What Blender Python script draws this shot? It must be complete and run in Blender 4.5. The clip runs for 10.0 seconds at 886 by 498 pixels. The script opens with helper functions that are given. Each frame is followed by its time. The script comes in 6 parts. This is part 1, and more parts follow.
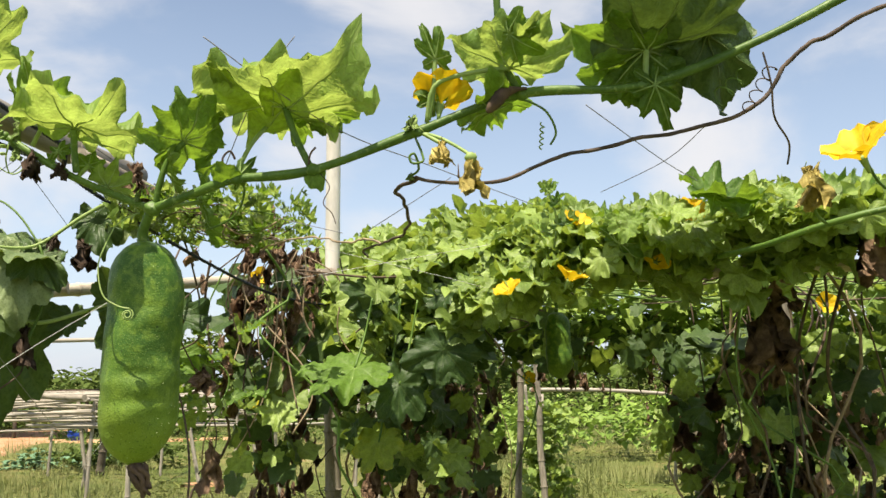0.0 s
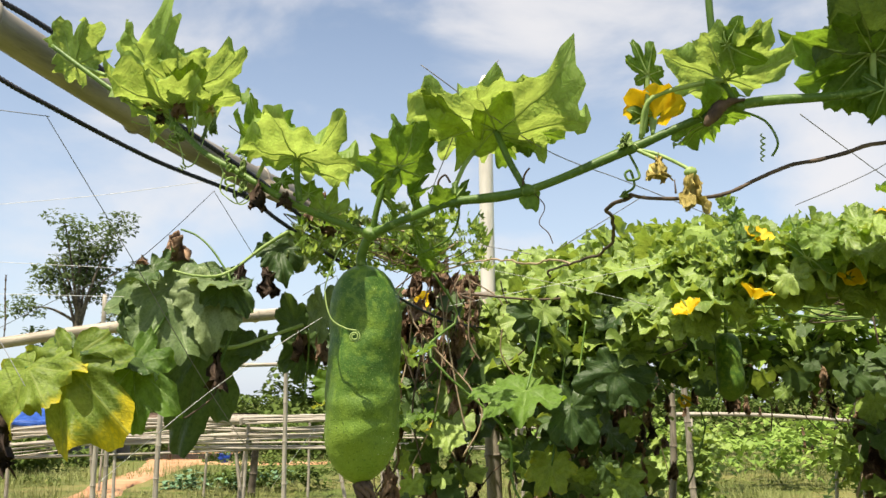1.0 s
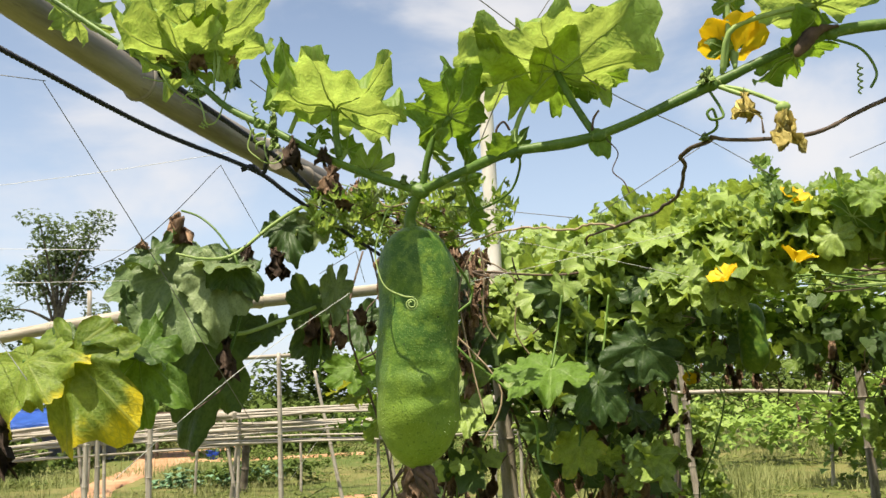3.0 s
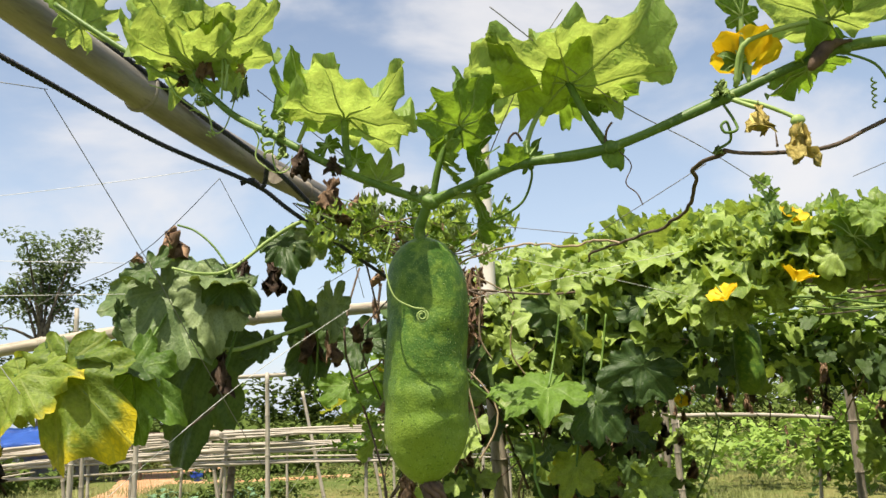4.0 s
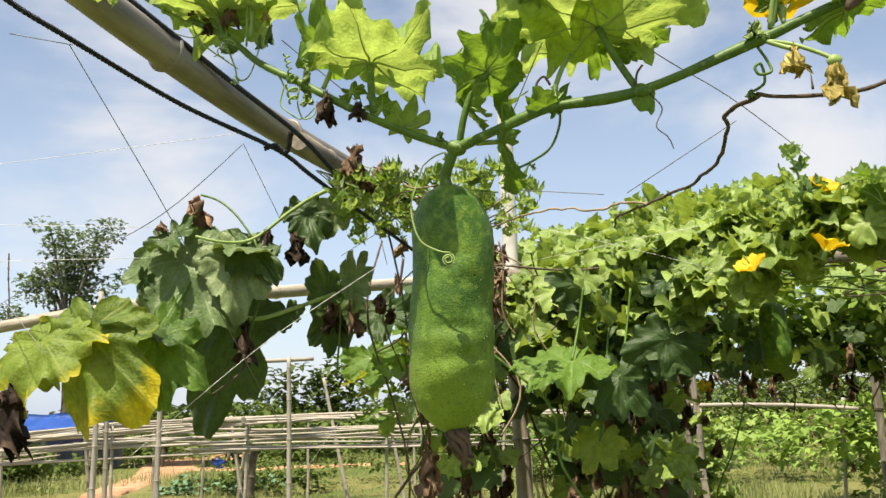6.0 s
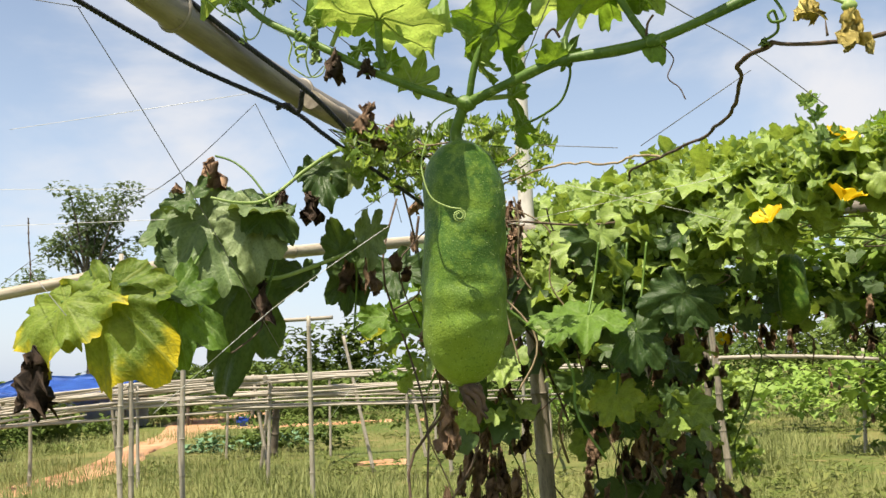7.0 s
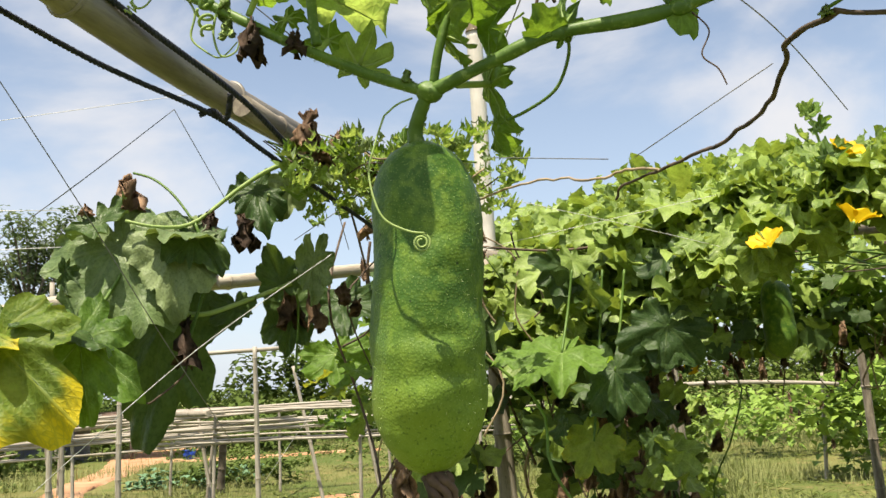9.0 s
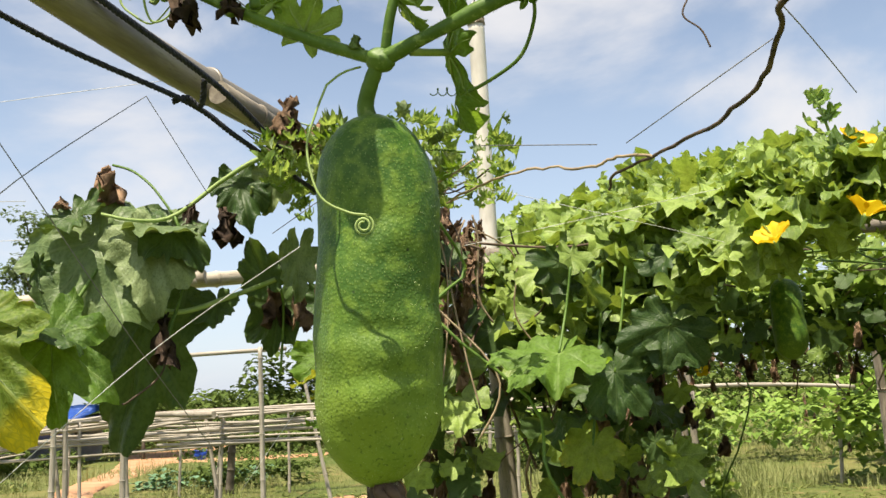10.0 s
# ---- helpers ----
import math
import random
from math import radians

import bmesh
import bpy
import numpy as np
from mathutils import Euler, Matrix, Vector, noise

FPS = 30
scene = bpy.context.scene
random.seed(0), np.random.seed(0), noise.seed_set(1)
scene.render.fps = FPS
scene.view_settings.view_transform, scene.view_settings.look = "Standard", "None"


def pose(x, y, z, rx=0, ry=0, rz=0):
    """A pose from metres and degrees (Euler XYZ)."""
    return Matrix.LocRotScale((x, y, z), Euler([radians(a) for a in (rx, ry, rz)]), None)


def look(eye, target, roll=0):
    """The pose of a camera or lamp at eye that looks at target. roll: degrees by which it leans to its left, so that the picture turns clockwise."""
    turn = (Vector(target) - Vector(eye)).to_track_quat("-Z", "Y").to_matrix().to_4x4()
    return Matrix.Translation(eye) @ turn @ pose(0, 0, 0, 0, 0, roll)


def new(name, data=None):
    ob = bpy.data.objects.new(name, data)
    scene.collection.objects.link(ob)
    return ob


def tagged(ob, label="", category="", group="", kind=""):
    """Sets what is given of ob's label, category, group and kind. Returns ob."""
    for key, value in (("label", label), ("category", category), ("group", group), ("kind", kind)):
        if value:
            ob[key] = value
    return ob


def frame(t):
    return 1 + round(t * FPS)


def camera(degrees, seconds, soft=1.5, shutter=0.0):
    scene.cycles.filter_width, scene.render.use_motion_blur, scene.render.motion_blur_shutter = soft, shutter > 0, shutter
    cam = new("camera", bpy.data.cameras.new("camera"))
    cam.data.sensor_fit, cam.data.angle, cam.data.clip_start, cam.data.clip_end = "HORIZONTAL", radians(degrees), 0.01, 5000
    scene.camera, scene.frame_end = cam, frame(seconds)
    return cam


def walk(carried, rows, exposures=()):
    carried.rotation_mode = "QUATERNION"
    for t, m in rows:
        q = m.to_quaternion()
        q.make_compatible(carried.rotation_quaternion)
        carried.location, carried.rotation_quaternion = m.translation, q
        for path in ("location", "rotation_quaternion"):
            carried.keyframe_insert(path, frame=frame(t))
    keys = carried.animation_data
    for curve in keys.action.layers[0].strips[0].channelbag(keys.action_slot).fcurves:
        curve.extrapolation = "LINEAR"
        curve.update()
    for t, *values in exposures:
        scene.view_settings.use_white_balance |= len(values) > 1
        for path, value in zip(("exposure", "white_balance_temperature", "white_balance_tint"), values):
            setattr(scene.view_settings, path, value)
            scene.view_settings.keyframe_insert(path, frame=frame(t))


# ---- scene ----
cam = camera(53.7, 10.0)
PATH = [
    (0, pose(0.048, -0.124, 1.615, 98.36, 0.16, -4.54)),
    (0.5, pose(-0.010, -0.127, 1.604, 99.08, 0.21, 0.77)),
    (1, pose(-0.119, -0.123, 1.607, 99.96, 0.16, 3.82)),
    (1.5, pose(-0.183, -0.052, 1.580, 100.22, 0.54, 5.91)),
    (2, pose(-0.218, -0.004, 1.604, 99.59, 1.08, 4.68)),
    (2.2, pose(-0.220, 0.055, 1.601, 99.04, 1.32, 3.42)),
    (3.3, pose(-0.295, 0.045, 1.582, 99.56, 2.28, 2.73)),
    (3.5, pose(-0.304, 0.044, 1.584, 100.06, 2.22, 2.55)),
    (4, pose(-0.314, 0.069, 1.571, 100.66, 1.84, 1.85)),
    (4.5, pose(-0.318, 0.091, 1.555, 101.10, 1.67, 1.57)),
    (5, pose(-0.322, 0.081, 1.549, 101.34, 1.56, 1.95)),
    (5.5, pose(-0.332, 0.103, 1.505, 101.20, 1.18, 2.22)),
    (6.8, pose(-0.315, 0.100, 1.494, 97.93, 2.16, 4.64)),
    (7, pose(-0.316, 0.100, 1.494, 97.50, 2.12, 4.44)),
    (7.5, pose(-0.312, 0.112, 1.519, 96.99, 2.13, 3.60)),
    (8, pose(-0.301, 0.155, 1.528, 97.55, 2.43, 3.69)),
    (8.5, pose(-0.344, 0.408, 1.555, 98.39, 2.65, 2.20)),
    (9, pose(-0.346, 0.480, 1.562, 98.97, 2.83, 1.47)),
    (9.5, pose(-0.350, 0.556, 1.571, 98.95, 2.48, 0.75)),
    (10, pose(-0.278, 0.598, 1.559, 99.09, 2.61, 2.40)),
]
walk(cam, PATH, [(0.0, 0.90, 7300, 11), (10.0, 0.90, 7300, 11)])

# ---- light ----
SUN_DIR = Vector((-0.15, -0.32, 0.93)).normalized()
world = bpy.data.worlds.new("sky")
scene.world = world
world.use_nodes = True
wt = world.node_tree
wt.nodes.clear()


def wnode(kind, **values):
    n = wt.nodes.new(kind)
    for key, value in values.items():
        n.inputs[key].default_value = value
    return n


sky = wt.nodes.new("ShaderNodeTexSky")
sky.sky_type = "NISHITA"
sky.sun_disc = False
sky.sun_elevation = math.asin(SUN_DIR.z)
sky.sun_rotation = math.atan2(SUN_DIR.x, SUN_DIR.y)
sky.air_density, sky.dust_density, sky.ozone_density = 1.0, 1.3, 1.2
coord = wt.nodes.new("ShaderNodeTexCoord")
# soft fair-weather cloud: stretched noise over the sky's direction
stretch = wt.nodes.new("ShaderNodeMapping")
stretch.inputs["Scale"].default_value = (2.1, 2.1, 4.4)
stretch.inputs["Location"].default_value = (0.35, 1.2, 0.1)
wt.links.new(coord.outputs["Generated"], stretch.inputs["Vector"])
puff = wnode("ShaderNodeTexNoise", Scale=1.7, Detail=7.0, Roughness=0.52, Distortion=0.25)
wt.links.new(stretch.outputs["Vector"], puff.inputs["Vector"])
ramp = wt.nodes.new("ShaderNodeMapRange")
ramp.interpolation_type = "SMOOTHSTEP"
ramp.inputs["From Min"].default_value, ramp.inputs["From Max"].default_value = 0.42, 0.70
ramp.inputs["To Max"].default_value = 0.85
wt.links.new(puff.outputs["Fac"], ramp.inputs["Value"])
# haze towards the horizon
sep = wt.nodes.new("ShaderNodeSeparateXYZ")
wt.links.new(coord.outputs["Generated"], sep.inputs["Vector"])
haze = wt.nodes.new("ShaderNodeMapRange")
haze.inputs["From Min"].default_value, haze.inputs["From Max"].default_value = 0.0, 0.42
haze.inputs["To Min"].default_value, haze.inputs["To Max"].default_value = 0.62, 0.10
wt.links.new(sep.outputs["Z"], haze.inputs["Value"])
hazed = wt.nodes.new("ShaderNodeMix")
hazed.data_type = "RGBA"
hazed.inputs["B"].default_value = (4.2, 5.3, 7.2, 1)
wt.links.new(haze.outputs["Result"], hazed.inputs["Factor"])
wt.links.new(sky.outputs["Color"], hazed.inputs["A"])
clouded = wt.nodes.new("ShaderNodeMix")
clouded.data_type = "RGBA"
clouded.inputs["B"].default_value = (4.9, 5.15, 5.7, 1)
wt.links.new(ramp.outputs["Result"], clouded.inputs["Factor"])
wt.links.new(hazed.outputs["Result"], clouded.inputs["A"])
back = wnode("ShaderNodeBackground", Strength=0.095)
wt.links.new(clouded.outputs["Result"], back.inputs["Color"])
wout = wt.nodes.new("ShaderNodeOutputWorld")
wt.links.new(back.outputs["Background"], wout.inputs["Surface"])

sun_data = bpy.data.lights.new("sun", "SUN")
sun_data.energy, sun_data.angle, sun_data.color = 5.0, radians(0.6), (1.0, 0.95, 0.86)
sun = new("sun", sun_data)
sun.matrix_world = look(SUN_DIR * 60, (0, 0, 0))

# ---- materials ----


def material(name, rough=0.6, spec=0.4):
    m = bpy.data.materials.new(name)
    m.use_nodes = True
    b = m.node_tree.nodes["Principled BSDF"]
    b.inputs["Roughness"].default_value = rough
    b.inputs["Specular IOR Level"].default_value = spec
    return m, m.node_tree, b


def add(tree, kind, **values):
    n = tree.nodes.new(kind)
    for key, value in values.items():
        n.inputs[key.replace("_", " ")].default_value = value
    return n


def calc(tree, operation, a, b=None, c=None):
    n = tree.nodes.new("ShaderNodeMath")
    n.operation = operation
    for i, v in enumerate((a, b, c)):
        if v is None:
            continue
        if isinstance(v, (int, float)):
            n.inputs[i].default_value = v
        else:
            tree.links.new(v, n.inputs[i])
    return n.outputs[0]


def blend(tree, fac, a, b):
    n = tree.nodes.new("ShaderNodeMix")
    n.data_type = "RGBA"
    for key, v in (("Factor", fac), ("A", a), ("B", b)):
        if isinstance(v, (int, float)):
            n.inputs[key].default_value = v
        elif isinstance(v, tuple):
            n.inputs[key].default_value = (*v, 1) if len(v) == 3 else v
        else:
            tree.links.new(v, n.inputs[key])
    return n.outputs["Result"]


def span(tree, value, lo, hi, to_lo=0.0, to_hi=1.0):
    n = tree.nodes.new("ShaderNodeMapRange")
    n.interpolation_type = "SMOOTHSTEP"
    for key, v in (("From Min", lo), ("From Max", hi), ("To Min", to_lo), ("To Max", to_hi)):
        n.inputs[key].default_value = v
    tree.links.new(value, n.inputs["Value"])
    return n.outputs["Result"]


def texture(tree, scale, detail=4.0, rough=0.55, vector="Object", squash=None):
    c = tree.nodes.new("ShaderNodeTexCoord")
    n = add(tree, "ShaderNodeTexNoise", Scale=scale, Detail=detail, Roughness=rough)
    v = c.outputs[vector]
    if squash:
        mp = tree.nodes.new("ShaderNodeMapping")
        mp.inputs["Scale"].default_value = squash
        tree.links.new(v, mp.inputs["Vector"])
        v = mp.outputs["Vector"]
    tree.links.new(v, n.inputs["Vector"])
    return n.outputs["Fac"]


def relief(tree, b, height, strength=0.3, distance=0.002):
    n = add(tree, "ShaderNodeBump", Strength=strength, Distance=distance)
    tree.links.new(height, n.inputs["Height"])
    tree.links.new(n.outputs["Normal"], b.inputs["Normal"])


def leaf_material(name, dark, light, vein, thin, through_colour, edge=None, rough=0.5, island=False, gloss=0.24):
    """A lobed leaf: seven ribs fan out from the stalk, with side veins, mottling and translucent flesh."""
    m, t, b = material(name, rough, gloss)
    uv = t.nodes.new("ShaderNodeUVMap")
    s = t.nodes.new("ShaderNodeSeparateXYZ")
    t.links.new(uv.outputs["UV"], s.inputs["Vector"])
    x = calc(t, "MULTIPLY", calc(t, "SUBTRACT", s.outputs["X"], 0.5), 3.0)
    y = calc(t, "MULTIPLY", calc(t, "SUBTRACT", s.outputs["Y"], 0.5), 3.0)
    r = calc(t, "SQRT", calc(t, "ADD", calc(t, "MULTIPLY", x, x), calc(t, "MULTIPLY", y, y)))
    ang = calc(t, "ARCTAN2", x, y)
    off = calc(t, "MULTIPLY", calc(t, "PINGPONG", ang, 0.41), r)
    rib = span(t, off, 0.006, 0.022, 1.0, 0.0)
    step = calc(t, "FRACT", calc(t, "MULTIPLY", calc(t, "SUBTRACT", r, calc(t, "MULTIPLY", off, 1.3)), 6.5))
    side = calc(t, "MULTIPLY", span(t, calc(t, "ABSOLUTE", calc(t, "SUBTRACT", step, 0.5)), 0.03, 0.10, 1.0, 0.0), 0.38)
    wander = add(t, "ShaderNodeTexNoise", Scale=30.0, Detail=2.0)
    t.links.new(uv.outputs["UV"], wander.inputs["Vector"])
    shifted = t.nodes.new("ShaderNodeVectorMath")
    shifted.operation = "MULTIPLY_ADD"
    t.links.new(wander.outputs["Color"], shifted.inputs[0])
    shifted.inputs[1].default_value = (0.02, 0.02, 0.02)
    t.links.new(uv.outputs["UV"], shifted.inputs[2])
    cells = add(t, "ShaderNodeTexVoronoi", Scale=58.0)
    cells.feature = "DISTANCE_TO_EDGE"
    t.links.new(shifted.outputs["Vector"], cells.inputs["Vector"])
    net = calc(t, "MULTIPLY", span(t, cells.outputs["Distance"], 0.02, 0.16, 1.0, 0.0), 0.30)
    blister = span(t, cells.outputs["Distance"], 0.0, 0.45)
    veins = calc(t, "MAXIMUM", calc(t, "MAXIMUM", rib, side), net)
    if island:
        rnd = t.nodes.new("ShaderNodeNewGeometry").outputs["Random Per Island"]
    else:
        rnd = t.nodes.new("ShaderNodeObjectInfo").outputs["Random"]
    shift = calc(t, "MULTIPLY", rnd, 60.0)

    def speck(scale, detail):
        n = add(t, "ShaderNodeTexNoise", Scale=scale, Detail=detail, Roughness=0.6)
        n.noise_dimensions = "4D"
        t.links.new(uv.outputs["UV"], n.inputs["Vector"])
        t.links.new(shift, n.inputs["W"])
        return n.outputs["Fac"]

    n1 = speck(13.0, 5.0)
    n2 = speck(75.0, 4.0)
    mottle = calc(t, "ADD", calc(t, "MULTIPLY", n1, 0.65), calc(t, "MULTIPLY", rnd, 0.35))
    base = blend(t, span(t, mottle, 0.30, 0.72), dark, light)
    base = blend(t, span(t, n2, 0.46, 0.66, 0.0, 0.5), base, tuple(c * 0.45 for c in dark))
    base = blend(t, span(t, n2, 0.52, 0.34, 0.0, 0.35), base, vein)
    if edge:
        rim = calc(t, "ADD", r, calc(t, "MULTIPLY", calc(t, "SUBTRACT", n1, 0.5), 0.9))
        base = blend(t, span(t, rim, 0.66, 1.02, 0.0, 0.95), base, edge)
    base = blend(t, calc(t, "MULTIPLY", veins, 0.55), base, vein)
    t.links.new(base, b.inputs["Base Color"])
    h = calc(t, "ADD", calc(t, "SUBTRACT", calc(t, "MULTIPLY", n2, 0.5), veins), calc(t, "MULTIPLY", blister, 0.25))
    relief(t, b, h, 0.30, 0.006)
    tr = add(t, "ShaderNodeBsdfTranslucent")
    glow = blend(t, 0.45, base, through_colour)
    glow = blend(t, calc(t, "MULTIPLY", net, 1.6), glow, tuple(c * 0.5 for c in through_colour))
    glow = blend(t, calc(t, "MULTIPLY", veins, 0.75), glow, tuple(c * 0.38 for c in through_colour))
    glow = blend(t, span(t, n2, 0.56, 0.40, 0.0, 0.45), glow, tuple(c * 0.45 for c in through_colour))
    glow = blend(t, span(t, n1, 0.60, 0.38, 0.0, 0.75), glow, tuple(c * 0.34 for c in through_colour))
    t.links.new(glow, tr.inputs["Color"])
    t.links.new(b.inputs["Normal"].links[0].from_socket, tr.inputs["Normal"])
    mx = add(t, "ShaderNodeMixShader", Fac=thin)
    t.links.new(b.outputs["BSDF"], mx.inputs[1])
    t.links.new(tr.outputs["BSDF"], mx.inputs[2])
    t.links.new(mx.outputs["Shader"], t.nodes["Material Output"].inputs["Surface"])
    return m


def plain(name, dark, light, scale=20.0, rough=0.7, bump=0.3, squash=None, spec=0.3, thin=0.0, detail=5.0, fine=None, vector="Object"):
    """Two tones of one stuff, broken up at two scales, with fine relief; thin: how much light passes through."""
    m, t, b = material(name, rough, spec)
    n1 = texture(t, scale, detail, 0.6, vector, squash)
    n2 = texture(t, scale * 6, 3.0, 0.6, vector, squash)
    rnd = t.nodes.new("ShaderNodeObjectInfo").outputs["Random"]
    mix = calc(t, "ADD", calc(t, "MULTIPLY", n1, 0.75), calc(t, "ADD", calc(t, "MULTIPLY", n2, 0.2), calc(t, "MULTIPLY", rnd, 0.12)))
    base = blend(t, span(t, mix, 0.33, 0.75), dark, light)
    if fine:
        base = blend(t, span(t, n2, 0.55, 0.72, 0.0, 0.7), base, fine)
    t.links.new(base, b.inputs["Base Color"])
    relief(t, b, calc(t, "ADD", n1, calc(t, "MULTIPLY", n2, 0.6)), bump, 0.003)
    if thin:
        tr = add(t, "ShaderNodeBsdfTranslucent")
        t.links.new(base, tr.inputs["Color"])
        mx = add(t, "ShaderNodeMixShader", Fac=thin)
        t.links.new(b.outputs["BSDF"], mx.inputs[1])
        t.links.new(tr.outputs["BSDF"], mx.inputs[2])
        t.links.new(mx.outputs["Shader"], t.nodes["Material Output"].inputs["Surface"])
    return m


YOUNG = leaf_material("young leaf", (0.12, 0.23, 0.04), (0.28, 0.44, 0.09), (0.36, 0.48, 0.16), 0.54, (0.72, 0.90, 0.17))
GREEN = leaf_material("green leaf", (0.05, 0.12, 0.02), (0.14, 0.26, 0.04), (0.22, 0.33, 0.09), 0.46, (0.45, 0.72, 0.05))
# dark green of old leaves, deepened to hold the shade of foliage above
OLD_SHADED = leaf_material("shaded old leaf", (0.024, 0.058, 0.014), (0.065, 0.115, 0.032), (0.085, 0.13, 0.042), 0.17, (0.26, 0.40, 0.05), rough=0.42)
# base paled towards grey to carry the sky sheen of upturned leaves
SHEEN_PALE = leaf_material("sheen-pale leaf", (0.10, 0.16, 0.06), (0.26, 0.33, 0.155), (0.21, 0.28, 0.12), 0.26, (0.34, 0.46, 0.06), rough=0.45, gloss=0.22)
TURNING = leaf_material("yellowing leaf", (0.08, 0.155, 0.02), (0.21, 0.31, 0.045), (0.30, 0.36, 0.08), 0.44, (0.80, 0.78, 0.06), edge=(0.80, 0.62, 0.03))
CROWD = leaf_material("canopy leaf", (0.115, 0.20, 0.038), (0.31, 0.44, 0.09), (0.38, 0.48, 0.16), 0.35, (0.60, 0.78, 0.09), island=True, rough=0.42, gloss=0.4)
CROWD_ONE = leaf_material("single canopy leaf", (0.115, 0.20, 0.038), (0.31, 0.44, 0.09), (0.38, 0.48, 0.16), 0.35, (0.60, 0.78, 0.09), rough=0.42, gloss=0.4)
DRY = plain("dry leaf", (0.11, 0.068, 0.042), (0.42, 0.28, 0.18), 22.0, 0.85, 0.5, thin=0.15)
DRY_DARK = plain("rotten leaf", (0.024, 0.018, 0.014), (0.13, 0.085, 0.058), 22.0, 0.85, 0.5)
STEM = plain("green stem", (0.045, 0.10, 0.014), (0.105, 0.19, 0.03), 16.0, 0.5, 0.35, fine=(0.19, 0.27, 0.08))
DULL_RIB = plain("dull rib", (0.07, 0.115, 0.03), (0.13, 0.18, 0.06), 30.0, 0.6, 0.1)
STALK = plain("pale leaf stalk", (0.20, 0.32, 0.08), (0.36, 0.47, 0.17), 20.0, 0.5, 0.3, thin=0.2)
DEAD_STEM = plain("dead stem", (0.038, 0.029, 0.022), (0.15, 0.105, 0.072), 26.0, 0.8, 0.5)
PALE_STEM = plain("straw stem", (0.15, 0.11, 0.07), (0.36, 0.28, 0.18), 30.0, 0.75, 0.4)
BAMBOO = plain("weathered bamboo", (0.12, 0.108, 0.085), (0.29, 0.265, 0.215), 5.0, 0.42, 0.18, squash=(4, 4, 0.6), fine=(0.13, 0.115, 0.09))
PALE_BAMBOO = plain("bleached bamboo", (0.20, 0.175, 0.135), (0.46, 0.42, 0.35), 9.0, 0.6, 0.25, squash=(6, 6, 0.5), fine=(0.25, 0.22, 0.17))
RAIL = plain("weathered pale bamboo", (0.22, 0.185, 0.135), (0.50, 0.45, 0.36), 7.0, 0.6, 0.3, squash=(6, 6, 0.8), fine=(0.12, 0.10, 0.075))
POST = plain("grey bamboo post", (0.13, 0.11, 0.085), (0.36, 0.32, 0.25), 8.0, 0.7, 0.3, squash=(4, 4, 0.7), fine=(0.07, 0.06, 0.05))
PIPE = plain("white plastic pipe", (0.50, 0.47, 0.41), (0.70, 0.67, 0.60), 5.0, 0.4, 0.08, squash=(2, 2, 0.7))
CAP = plain("dirty pipe end", (0.10, 0.075, 0.05), (0.26, 0.21, 0.15), 30.0, 0.9, 0.5)
ROPE = plain("black rope", (0.006, 0.008, 0.014), (0.03, 0.035, 0.05), 90.0, 0.6, 0.5)
THREAD = plain("grey thread", (0.10, 0.10, 0.10), (0.22, 0.22, 0.22), 60.0, 0.5, 0.1)
WHITE_THREAD = plain("pale thread", (0.5, 0.5, 0.48), (0.7, 0.7, 0.68), 60.0, 0.4, 0.1)
PETAL = plain("yellow petal", (0.70, 0.42, 0.012), (0.82, 0.60, 0.03), 22.0, 0.6, 0.4, thin=0.35)
WILTED = plain("wilted petal", (0.40, 0.32, 0.09), (0.72, 0.62, 0.24), 40.0, 0.75, 0.5, thin=0.2)
TARP = plain("blue sheet", (0.02, 0.08, 0.36), (0.05, 0.16, 0.55), 3.0, 0.5, 0.4)
SCRUB = plain("scrub", (0.045, 0.08, 0.018), (0.12, 0.165, 0.04), 0.9, 0.85, 0.0, thin=0.2, spec=0.1)
GREY_SHEET = plain("grey sheet", (0.22, 0.22, 0.22), (0.42, 0.41, 0.39), 2.0, 0.7, 0.4)
TIN = plain("brown roof", (0.16, 0.10, 0.07), (0.34, 0.25, 0.19), 2.0, 0.7, 0.4)
BARK = plain("bark", (0.05, 0.04, 0.03), (0.20, 0.17, 0.13), 6.0, 0.9, 0.6)
# lightened base stands in for the distance haze over the tree
HAZY_LEAF = plain("haze-paled far foliage", (0.07, 0.115, 0.045), (0.17, 0.22, 0.10), 0.7, 0.8, 0.0, thin=0.4, spec=0.1)
HEDGE = plain("field foliage", (0.10, 0.19, 0.03), (0.26, 0.38, 0.07), 1.2, 0.6, 0.0, thin=0.25)
MEADOW = plain("meadow weeds", (0.10, 0.14, 0.035), (0.24, 0.25, 0.085), 1.4, 0.8, 0.0, thin=0.25, spec=0.1)
GRASS = plain("grass blades", (0.11, 0.155, 0.04), (0.30, 0.31, 0.12), 0.8, 0.7, 0.0, thin=0.25)
NETTING = plain("green netting", (0.07, 0.15, 0.08), (0.14, 0.25, 0.13), 3.0, 0.7, 0.5)
BLUE_PLASTIC = plain("blue plastic", (0.01, 0.04, 0.25), (0.02, 0.07, 0.35), 4.0, 0.4, 0.1)
HAIR = plain("white hair", (0.26, 0.36, 0.12), (0.42, 0.50, 0.24), 50.0, 0.5, 0.0)


